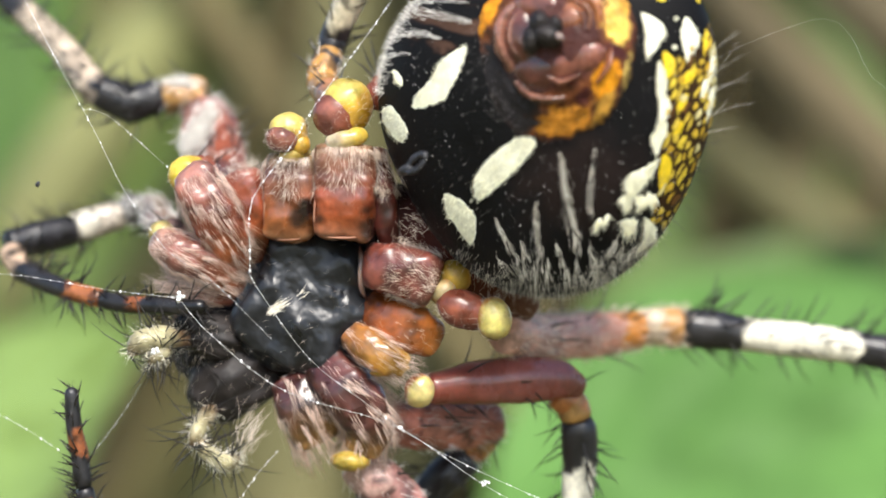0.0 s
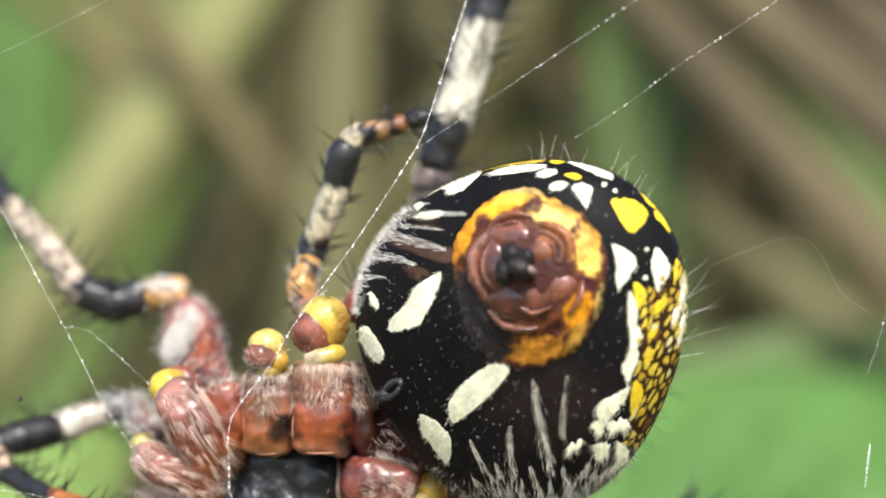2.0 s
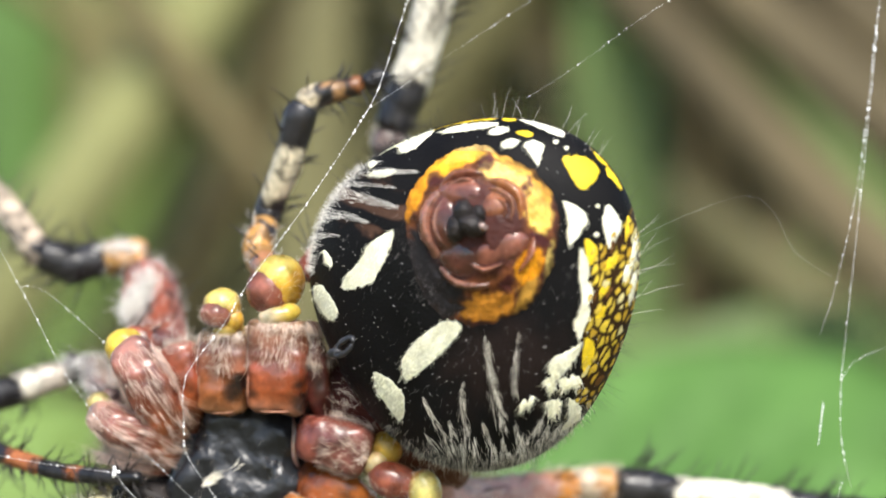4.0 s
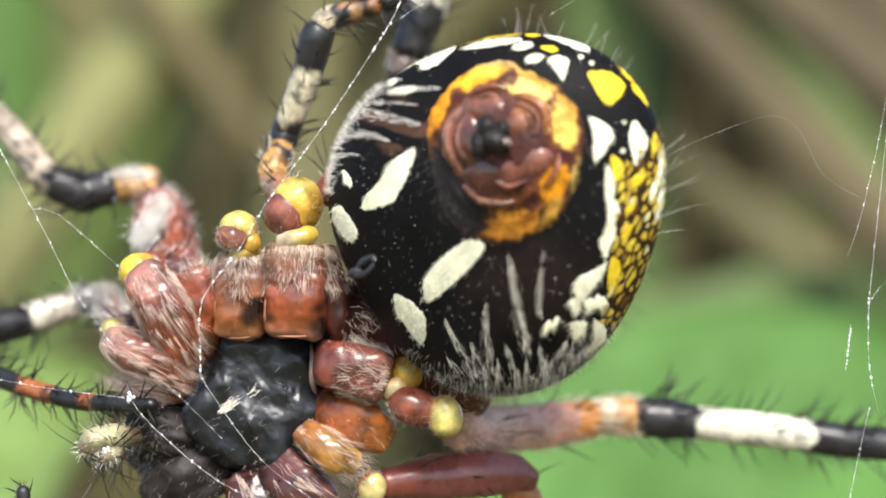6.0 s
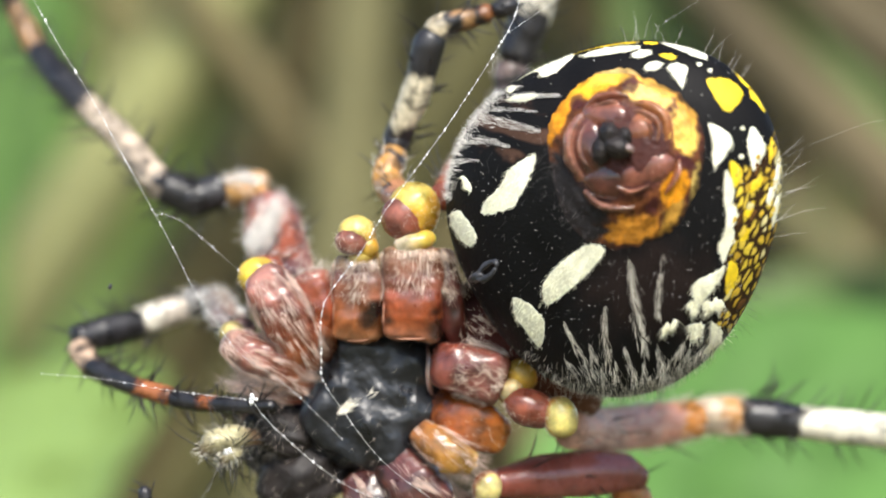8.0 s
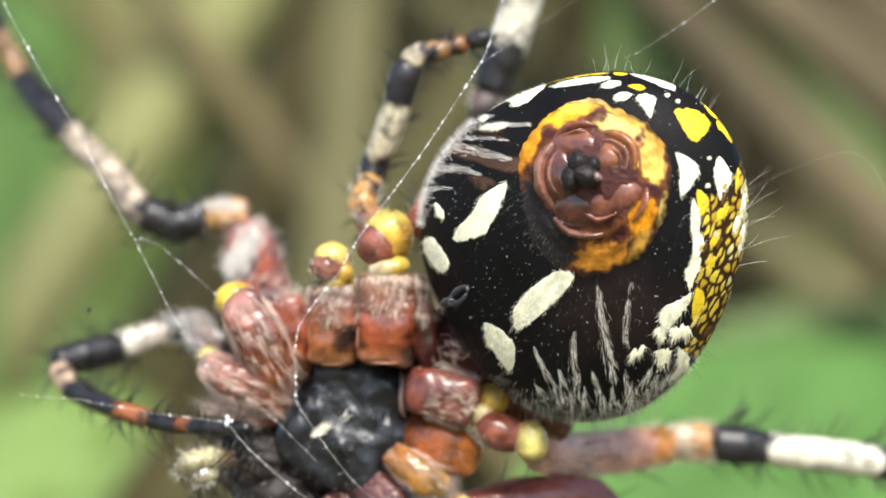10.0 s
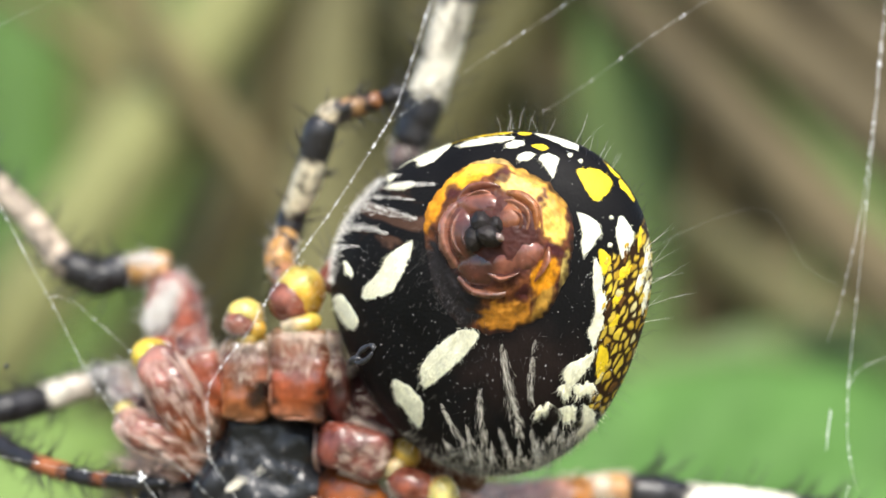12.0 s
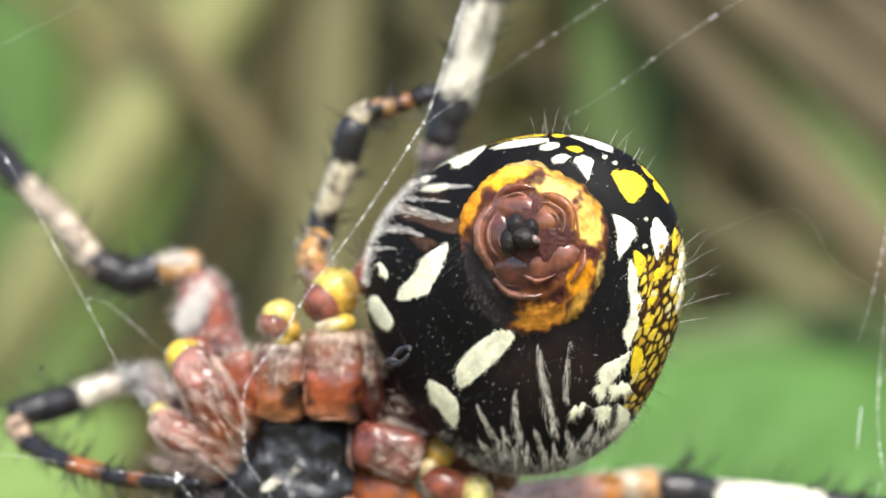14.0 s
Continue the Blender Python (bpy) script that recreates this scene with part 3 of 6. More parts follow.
    for a0, a1, n, ln in ((-8, 22, 9, 1.5), (48, 88, 15, 0.9)):
        q = rng.uniform(math.radians(a0), math.radians(a1), n)
        rt, nn = skin(0.99 * RX * edge(q) * np.cos(q), 0.99 * RX * edge(q) * np.sin(q))
        hairs(b, rt, np.stack([np.cos(q), 0 * q - 0.1, np.sin(q) + 0.35], 1), ln, 0.0048, -0.2, 0.3, rng)
    b.part("long_hair", M_HAIR_WHITE, abdomen, kind="stuff")
    # fine grey down on the black skin, thickest on the dark side of the collar
    b = Build()
    n = 100
    q, rr = np.radians(rng.normal(212, 30, n)), rng.uniform(1.9, 2.6, n)
    rt, nn = skin(0.1 + rr * np.cos(q), 1.9 + rr * np.sin(q), np.full(n, 0.05))
    hairs(b, rt, nn * 0.25 + np.stack([np.cos(q) * 0.5 - 0.2, 0 * q, np.sin(q) * 0.5 - 0.4], 1), 0.34, 0.0022, 0.03, 0.12, rng)
    n = 420
    x, z = rng.uniform(-4.6, 3.2, n), rng.uniform(-4.2, 2.5, n)
    rt, nn = skin(x, z)
    hairs(b, rt, nn * 0.3 + np.array([-0.3, 0, -0.8]), 0.20, 0.0020, 0.15, 0.25, rng)
    b.part("down", M_HAIR_GREY, abdomen, "fine grey down", kind="stuff")
    # dust on the black skin
    b = Build()
    n = 330
    x, z = rng.uniform(-4.6, 4.2, n), rng.uniform(-4.2, 5.2, n)
    rt, nn = skin(x, z, np.full(n, 0.012))
    for c in rt:
        ball(b, c, np.ones(3) * rng.uniform(0.006, 0.016), nu=6, nv=4)
    b.part("dust", M_HAIR_WHITE, abdomen, "specks of pale dust", kind="stuff")


streaks()


def spinnerets():
    cx, cz = (0.16, 1.92)
    b = Build()
    nr, nq = 110, 260
    R, Q = np.meshgrid(np.linspace(1, 0, nr), np.linspace(0, 2 * math.pi, nq, endpoint=False), indexing="ij")
    R, Q = R.ravel(), Q.ravel()
    rad = 2.46 * (1 + 0.03 * np.sin(3 * Q + 1) + 0.02 * np.sin(5 * Q) + 0.05 * noise_field(2.4 * np.cos(Q), 2.4 * np.sin(Q), 1.6, 14.0) + 0.03 * noise_field(2.4 * np.cos(Q), 2.4 * np.sin(Q), 5.0, 15.0)) * R
    x, z = cx + rad * np.cos(Q), cz + 1.17 * rad * np.sin(Q)
    warp = noise_field(x, z, 1.5, 21.0) * 0.3 + noise_field(x, z, 4.5, 2.0) * 0.35
    n3 = noise_field(x, z, 9.0, 6.0)
    dark_side = np.clip(np.cos(Q - 3.85), 0, 1)
    # wrinkles run round the collar
    lift = (0.56 - 0.20 * dark_side) * (1 - R ** 2.6) ** (0.75 + 0.6 * dark_side) + 0.34 * np.exp(-(R / 0.55) ** 4) - 0.02
    lift += (0.05 * warp + 0.022 * n3 + 0.02 * np.sin(rad * 15 + 4 * warp)) * R * (1 - R) * 4
    v, _ = skin(x, z, lift)
    mott = np.clip(0.80 + noise_field(x, z, 2.6, 5.0) * 0.8 + n3 * 0.35, 0.25, 1.2)[:, None]
    turn = (np.degrees(Q) + 360) % 360
    col = np.ones((len(x), 3)) * np.array((0.150, 0.050, 0.018)) * mott
    k = (np.clip((turn - 168 + warp * 30) / 14, 0, 1) * np.clip((258 - turn + warp * 30) / 12, 0, 1))[:, None]
    col = col * (1 - k) + np.array((0.020, 0.017, 0.018)) * k
    for c, sx, sz, tn, cc in (
            ((-0.70, 4.18), 0.95, 0.34, 20, (0.74, 0.34, 0.02)), ((-0.30, 4.36), 0.60, 0.24, 6, (0.76, 0.44, 0.05)), ((-1.90, 3.20), 0.62, 0.30, 70, (0.72, 0.28, 0.015)),
            ((0.92, 3.70), 0.62, 0.40, -20, (0.76, 0.50, 0.14)), ((1.20, 4.20), 0.62, 0.28, -32, (0.66, 0.36, 0.06)), ((1.90, 2.68), 0.42, 0.72, 12, (0.78, 0.50, 0.10)),
            ((2.06, 3.40), 0.30, 0.50, 20, (0.66, 0.34, 0.05)), ((1.62, 0.90), 0.40, 0.58, -28, (0.74, 0.29, 0.012)), ((0.50, -0.32), 0.85, 0.46, 6, (0.52, 0.21, 0.025)),
            ((1.66, -0.05), 0.36, 0.62, -24, (0.46, 0.24, 0.04)), ((2.30, 0.95), 0.13, 0.85, -6, (0.50, 0.36, 0.10)), ((0.10, 4.66), 0.80, 0.14, -4, (0.55, 0.36, 0.12))):
        k = blot(x, z, c[0], c[1], sx * 1.12, sz * 1.12, tn, warp * 0.9, 0.24)[:, None]
        col = col * (1 - k) + np.clip(np.array(cc) * (0.35 + 0.72 * mott), 0, 0.9) * k
    for c, sx, sz, tn, d in (((0.39, 4.10), 0.26, 0.30, 0, 0.85), ((1.53, 3.30), 0.13, 0.11, 0, 0.75), ((1.92, 1.76), 0.52, 0.20, -22, 0.9), ((1.00, 0.44), 0.36, 0.24, 40, 0.85), ((2.06, 0.45), 0.16, 0.62, -8, 0.7),
                             ((-1.20, 3.62), 0.24, 0.32, 30, 0.85), ((-0.30, 3.62), 0.5, 0.12, 15, 0.6), ((1.30, 0.10), 0.10, 0.5, -10, 0.6), ((2.45, 2.40), 0.14, 0.5, 0, 0.6), ((0.35, -0.86), 0.6, 0.14, 0, 0.8)):
        k = blot(x, z, c[0], c[1], sx, sz, tn, warp, 0.4)[:, None] * d
        col = col * (1 - k) + np.array((0.055, 0.014, 0.016)) * k
    rim = (np.clip((R - 0.90 + warp * 0.22) / 0.09, 0, 1) * (0.35 + 0.65 * np.clip(np.cos(Q + 0.5) * 0.6 + 0.6, 0, 1)))[:, None]
    col = col * (1 - rim) + np.array((0.020, 0.011, 0.009)) * rim
    # dark core: shade of the gaps under the folds, put into the colour
    core = np.clip((1.62 - np.hypot(x + 0.02, z - 2.05) + warp * 0.3) / 0.3, 0, 1)[:, None]
    col = col * (1 - core) + np.array((0.060, 0.020, 0.016)) * core
    b.add(v, [(i * nq + j, i * nq + (j + 1) % nq, (i + 1) * nq + (j + 1) % nq, (i + 1) * nq + j) for i in range(nr - 1) for j in range(nq)], col)
    collar = b.part("spinneret_collar", M_COLLAR, abdomen, "orange and brown blotched collar")
    # short dark hairs over the collar
    rng = np.random.default_rng(12)
    b = Build()
    pick = rng.integers(0, len(v), 320)
    pick = pick[(R[pick] > 0.5) & (R[pick] < 0.98)]
    hairs(b, v[pick], np.stack([np.cos(Q[pick]), 0 * pick - 0.35, np.sin(Q[pick])], 1), 0.22, 0.0035, 0.2, 0.25, rng)
    b.part("hairs", M_HAIR_BLACK, collar, kind="stuff")

    tip = np.array((-0.14, 2.14))

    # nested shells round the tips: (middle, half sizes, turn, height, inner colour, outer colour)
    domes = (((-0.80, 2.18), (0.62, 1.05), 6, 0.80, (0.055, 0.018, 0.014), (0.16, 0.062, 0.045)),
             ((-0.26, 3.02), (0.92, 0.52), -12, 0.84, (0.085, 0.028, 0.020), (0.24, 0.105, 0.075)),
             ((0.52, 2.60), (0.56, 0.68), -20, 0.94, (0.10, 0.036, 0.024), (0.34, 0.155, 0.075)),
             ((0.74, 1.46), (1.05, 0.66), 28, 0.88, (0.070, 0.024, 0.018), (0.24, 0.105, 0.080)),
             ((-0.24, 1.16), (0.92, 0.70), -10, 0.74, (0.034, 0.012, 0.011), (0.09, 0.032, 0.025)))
    # ridges whose pale colours paint in highlight streaks: (middle, radius, from, to, half width, height, colour)
    arcs = (((-0.20, 2.20), 1.30, 112, 236, 0.24, 0.70, (0.31, 0.160, 0.125)), ((0.50, 2.56), 0.84, -64, 130, 0.22, 0.82, (0.40, 0.190, 0.080)),
            ((-0.12, 1.36), 1.02, 200, 322, 0.19, 0.70, (0.25, 0.135, 0.105)), ((-0.26, 2.72), 0.98, 40, 150, 0.18, 0.74, (0.26, 0.115, 0.080)),
            ((0.62, 1.60), 1.10, -62, 22, 0.20, 0.74, (0.30, 0.135, 0.080)),
            ((-0.20, 2.20), 0.96, 118, 244, 0.11, 0.84, (0.40, 0.24, 0.20)), ((-0.16, 2.20), 0.72, 150, 262, 0.09, 0.86, (0.26, 0.15, 0.13)),
            ((0.46, 2.52), 0.62, -70, 128, 0.10, 0.99, (0.42, 0.24, 0.17)), ((0.46, 2.52), 0.42, -80, 110, 0.08, 1.02, (0.30, 0.15, 0.11)), ((0.52, 2.50), 1.02, -50, 118, 0.09, 0.78, (0.46, 0.25, 0.13)),
            ((-0.30, 2.70), 0.72, 46, 150, 0.09, 0.88, (0.34, 0.19, 0.15)), ((0.30, 1.60), 0.78, 215, 340, 0.10, 0.90, (0.34, 0.18, 0.14)))
    b = Build()
    nr, nq = 130, 260
    R, Q = np.meshgrid(np.linspace(1, 0, nr), np.linspace(0, 2 * math.pi, nq, endpoint=False), indexing="ij")
    R, Q = R.ravel(), Q.ravel()
    rad = 1.86 * R * (1 + 0.05 * np.cos(Q - 0.6))
    x, z = -0.04 + rad * np.cos(Q), 2.05 + rad * np.sin(Q)
    n1, n2 = noise_field(x, z, 1.6, 61.0), noise_field(x, z, 6.0, 63.0)
    xw, zw = x + 0.10 * n1, z + 0.10 * noise_field(x, z, 1.6, 67.0)
    # the dark base between the shells has crevice shade painted in
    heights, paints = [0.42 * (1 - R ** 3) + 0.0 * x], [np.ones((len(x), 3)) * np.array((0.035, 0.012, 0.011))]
    for (mx, mz), (hx, hz), tn, h, cin, cout in domes:
        c, q = math.cos(radians(tn)), math.sin(radians(tn))
        u, w = ((xw - mx) * c + (zw - mz) * q) / hx, (-(xw - mx) * q + (zw - mz) * c) / hz
        d = np.sqrt(u * u + w * w)
        heights.append(np.where(d < 1, h * np.clip(1 - d ** 3.0, 0, 1) ** 0.5, 0.0))
        # crevice shade in the colour: each shell darkens towards the tips
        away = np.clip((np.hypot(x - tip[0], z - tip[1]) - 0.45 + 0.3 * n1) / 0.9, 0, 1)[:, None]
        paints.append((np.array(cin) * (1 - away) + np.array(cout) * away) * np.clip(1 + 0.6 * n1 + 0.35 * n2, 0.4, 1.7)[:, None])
    for (mx, mz), ro, a0, a1, w, h, cc in arcs:
        r1, a = np.hypot(xw - mx, zw - mz), np.degrees(np.arctan2(zw - mz, xw - mx))
        t = (((a - a0) % 360) / (a1 - a0))
        win = np.where(t < 1, np.sin(np.pi * np.clip(t, 0, 1)) ** 0.4, 0.0)
        heights.append(h * np.sqrt(np.clip(1 - ((r1 - ro) / (w * (0.4 + 0.6 * win))) ** 2, 0, 1)) * win)
        # the same painted shade darkens the arcs near the tips
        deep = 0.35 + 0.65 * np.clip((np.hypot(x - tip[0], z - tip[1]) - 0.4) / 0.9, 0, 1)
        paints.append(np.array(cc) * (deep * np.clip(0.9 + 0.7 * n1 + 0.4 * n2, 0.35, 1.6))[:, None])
    H = np.stack(heights, 1)
    weight = np.exp((H - H.max(1)[:, None]) * 26)
    total = weight.sum(1)
    lift = H.max(1) + np.log(total) / 26 - 0.03 + 0.012 * n1
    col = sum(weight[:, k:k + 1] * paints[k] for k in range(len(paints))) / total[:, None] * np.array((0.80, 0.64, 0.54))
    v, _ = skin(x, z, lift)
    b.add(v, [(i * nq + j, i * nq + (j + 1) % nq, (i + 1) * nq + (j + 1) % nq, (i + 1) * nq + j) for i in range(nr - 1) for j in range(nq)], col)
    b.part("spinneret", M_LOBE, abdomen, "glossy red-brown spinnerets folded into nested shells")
    for at, up, size, turn, cc, nm, lb in (((-0.30, 2.48), 0.74, (0.34, 0.52, 0.40), -20, (0.030, 0.031, 0.036), "spinneret_tip", "black spinneret tip"), ((-0.06, 2.08), 0.86, (0.48, 0.56, 0.34), 24, (0.022, 0.022, 0.026), "spinneret_tip", "black spinneret tip"),
                                            ((-0.50, 2.06), 0.66, (0.34, 0.46, 0.44), 10, (0.026, 0.025, 0.028), "spinneret_tip", "black spinneret tip"), ((0.12, 2.42), 0.66, (0.30, 0.42, 0.34), 0, (0.024, 0.019, 0.020), "spinneret_tip", "black spinneret tip"),
                                            ((0.20, 1.98), 1.16, (0.20, 0.18, 0.13), 30, (0.20, 0.14, 0.12), "anal_tubercle", "pale knob among the spinnerets")):
        c, _ = skin(at[0], at[1], up)
        b = Build()
        ball(b, c, size, (0, turn, 0), cc, nu=60, nv=44, lump=0.08)
        w = b.v[0]
        w[:, 1] += np.array([0.05 * noise.noise(Vector(q) * 3.0) for q in w])
        tip_part = b.part(nm, M_JAW if nm == "spinneret_tip" else M_LOBE, abdomen, lb)
        if nm == "spinneret_tip":
            b = Build()
            pick = w[w[:, 1] < np.median(w[:, 1])]
            pick = pick[np.random.default_rng(4).integers(0, len(pick), 60)]
            hairs(b, pick, pick - np.array(c) + np.array((0, -0.3, 0)), 0.13, 0.006, 0.1, 0.3, np.random.default_rng(5))
            b.part("bristles", M_HAIR_BLACK, tip_part, kind="stuff")
    # epigyne: a small dark scape by the waist
    b = Build()
    ring = [(-4.14 + 0.27 * math.cos(k) + 0.12 * math.sin(k), -2.45 - 0.24 * math.cos(k), -1.56 + 0.10 * math.cos(k) + 0.27 * math.sin(k)) for k in np.linspace(0, 2 * math.pi, 15)]
    tube(b, [(q, 0.065 + 0.015 * (i % 3), BLACK) for i, q in enumerate(ring)], wobble=0.08, step=0.05)
    tube(b, (((-4.72, -1.90, -1.86), 0.16, BLACK), ((-4.42, -2.20, -1.74), 0.18, BLACK), ((-4.24, -2.32, -1.70), 0.12, BLACK)), wobble=0.08)
    b.part("scape", M_DARK, abdomen, "small glossy black ring-shaped scape")


spinnerets()


def build_front():
    """Sternum, jaws and palps."""
    rng = np.random.default_rng(31)
    b = Build()
    ball(b, (-8.38, 5.70, -5.36), (4.6, 2.6, 3.5), (0, -40, 0), (0.07, 0.02, 0.015), nu=40, nv=28, lump=0.05)
    b.part("carapace", M_GLOSSY, spider, "dark red-brown carapace")
    b = Build()
    tube(b, (((-5.78, 2.10, -4.21), 1.3, BLACK), ((-4.76, 1.70, -3.20), 1.1, (0.02, 0.009, 0.008)), ((-3.56, 1.30, -3.70), 1.2, (0.055, 0.015, 0.012)), ((-2.37, 1.10, -4.61), 1.0, (0.075, 0.022, 0.015)), ((-1.35, 1.50, -5.59), 0.75, (0.07, 0.028, 0.016)), ((-0.40, 2.50, -6.26), 0.6, (0.13, 0.065, 0.04))), sides=28)
    ws = b.part("waist", M_PIGMENT, spider, "dark red waist between body and abdomen")
    b = Build()
    for c, n, d in (((-4.18, -0.90, -3.28), 110, (0.55, -0.4, -0.5)), ((-1.55, 0.50, -5.67), 90, (0.5, -0.3, -0.6)), ((-3.19, -0.10, -4.21), 36, (0.5, -0.4, -0.6)), ((-2.38, 0.00, -4.90), 46, (0.5, -0.4, -0.6)), ((-0.71, 1.50, -6.33), 120, (0.5, -0.3, -0.6)), ((-4.98, -1.10, -1.71), 90, (0.3, -0.4, -0.8)), ((-4.54, -0.70, -3.85), 60, (-0.3, -0.5, -0.6))):
        rt = np.array(c) + rng.normal(0, 1, (n, 3)) * np.array((0.32, 0.2, 0.3))
        rt = rt[: int(n * 0.5)]
        hairs(b, rt, np.tile(d, (len(rt), 1)), 0.38, 0.0038, 0.25, 0.42, rng)
    b.part("hairs", M_HAIR_TAN, ws, kind="stuff")
    b = Build()
    ball(b, (-7.69, 1.50, -5.87), (2.05, 0.95, 2.35), (0, 22, 0), BLACK, nu=200, nv=140, lump=0.14, square=3.6)
    v = b.v[0]
    v[:, 1] += np.array([0.30 * noise.noise(Vector(p) * 0.9) + 0.09 * noise.noise(Vector((p[0] * 2.0 + p[2] * 1.2, p[1], p[2] * 1.6 - p[0]))) + 0.022 * noise.noise(Vector((p[0] * 6 + p[2] * 4, 0, p[2] * 5 - p[0] * 3))) + 0.006 * noise.noise(Vector(p) * 11.0) for p in v])
    st = b.part("sternum", M_STERNUM, spider, "wrinkled glossy black sternum")
    b = Build()
    n = 110
    front = v[v[:, 1] < np.median(v[:, 1]) - 0.25]
    rt = front[rng.integers(0, len(front), n)]
    hairs(b, rt, np.tile((-0.7, -0.3, -0.45), (n, 1)), 0.30, 0.0030, 0.2, 0.28, rng)
    b.part("hairs", M_HAIR_PALE, st, kind="stuff")
    b = Build()
    for c, n, ln in (((-8.83, -0.10, -6.25), 34, 0.42), ((-8.57, -0.10, -6.11), 20, 0.4), ((-7.89, 0.00, -5.75), 8, 0.3)):
        hairs(b, np.array(c) + rng.normal(0, 0.07, (n, 3)), np.tile((0.8, -0.15, 0.5), (n, 1)), ln, 0.014, 0.1, 0.25, rng)
    b.part("pale_mark", M_HAIR_CREAM, st, "small cream fleck")
    b = Build()
    tube(b, (((-6.00, 0.75, -4.05), 0.04, DEEP), ((-5.92, 0.45, -4.50), 0.09, (0.20, 0.13, 0.11)), ((-5.95, 0.40, -5.05), 0.09, (0.26, 0.18, 0.15)), ((-5.90, 0.50, -5.55), 0.08, (0.18, 0.10, 0.08)), ((-5.72, 0.75, -5.95), 0.04, DEEP)), wobble=0.1)
    b.part("margin", M_COXA, st, "pale raised margin")
    # dark balls added to close the gaps, standing in for their shade
    for c, size in (((-9.84, 2.50, -7.46), (1.75, 1.0, 1.5)), ((-7.46, 2.40, -3.51), (1.5, 0.7, 0.6)), ((-5.78, 2.10, -4.03), (0.9, 0.8, 0.8)), ((-9.41, 2.50, -4.03), (0.8, 0.7, 0.8)), ((-5.98, 2.50, -6.44), (0.8, 0.7, 1.0)), ((-7.47, 2.70, -8.12), (1.0, 0.7, 0.7))):
        b = Build()
        ball(b, c, size, (0, 0, 0), (0.018, 0.012, 0.012), nu=30, nv=20, lump=0.15)
        b.part("gap_filler", M_PIGMENT, spider, "dark filler in the gaps between coxae")
    for nm, c, size, tn, lb in (("labium", (-10.84, 1.80, -6.98), (1.25, 0.95, 0.85), 20, "black labium"), ("jaw", (-10.16, 2.50, -8.45), (1.65, 1.3, 1.3), -30, "dull black jaw"),
                                ("jaw", (-11.01, 3.10, -7.67), (1.2, 1.2, 1.1), 10, "dull black jaw")):
        b = Build()
        ball(b, c, size, (0, tn, 0), BLACK, nu=60, nv=44, lump=0.16)
        v = b.v[0]
        v[:, 1] += np.array([0.10 * noise.noise(Vector(p) * 1.8) + 0.02 * noise.noise(Vector(p) * 6.0) for p in v])
        jaw = b.part(nm, M_JAW, spider, lb)
        n = 160
        d = rng.normal(0, 1, (n, 3))
        d[:, 1] = -np.abs(d[:, 1])
        d /= np.linalg.norm(d, axis=1)[:, None]
        b = Build()
        hairs(b, np.array(c) + d * np.array(size) * 1.0, d * 0.3 + np.array([-0.4, 0, -0.6]), 0.34, 0.004, 0.2, 0.3, rng)
        b.part("hairs", M_HAIR_PALE, jaw, kind="stuff")
    # palps: bristly, straw-coloured
    TAN, UMBER = (0.40, 0.36, 0.21), (0.12, 0.07, 0.035)
    for keys in ((((-11.39, 1.70, -7.16), 0.30, BLACK), ((-11.92, 0.90, -7.17), 0.42, UMBER), ((-12.36, 0.40, -7.12), 0.50, TAN), ((-12.97, 0.10, -7.20), 0.52, TAN), ((-13.36, 0.10, -7.62), 0.36, UMBER)),
                 (((-12.12, 0.70, -7.35), 0.32, UMBER), ((-12.40, 0.20, -7.62), 0.34, TAN), ((-12.76, 0.20, -7.93), 0.26, UMBER)),
                 (((-10.60, 2.70, -9.05), 0.34, BLACK), ((-10.89, 1.70, -9.55), 0.34, UMBER), ((-11.23, 0.90, -10.09), 0.34, TAN), ((-11.43, 0.70, -10.59), 0.24, UMBER)),
                 (((-11.32, 0.90, -10.33), 0.28, UMBER), ((-10.90, 0.90, -10.79), 0.34, TAN), ((-10.37, 1.10, -11.13), 0.40, TAN), ((-9.90, 1.50, -10.98), 0.26, UMBER))):
        b = Build()
        ln = tube(b, [(q, r * 0.8, cc) for q, r, cc in keys], wobble=0.08)
        pl = b.part("palp", M_LEG, spider, "straw-coloured palp with black bristles")
        b = Build()
        limb_hairs(b, ln, 46, 1.6, 0.028, rng, lean=0.25, jitter=0.4)
        b.part("bristles", M_HAIR_BLACK, pl, kind="stuff")
        b = Build()
        limb_hairs(b, ln, 240, 0.40, 0.0060, rng, lean=0.9, jitter=0.4)
        b.part("hairs", M_HAIR_CREAM, pl, kind="stuff")
    b = Build()
    for c, d in (((-9.90, 1.50, -10.65), (0.45, -0.1, 0.9)), ((-9.62, 1.50, -10.37), (0.5, -0.1, 0.8))):
        rt = np.array(c) + rng.normal(0, 1, (30, 3)) * np.array((0.16, 0.15, 0.25))
        hairs(b, rt, np.tile(d, (30, 1)), 0.9, 0.009, 0.2, 0.2, rng)
    b.part("mouth_fringe", M_HAIR_PALE, spider, "fringe of pale hairs beside the mouth", kind="stuff")


build_front()


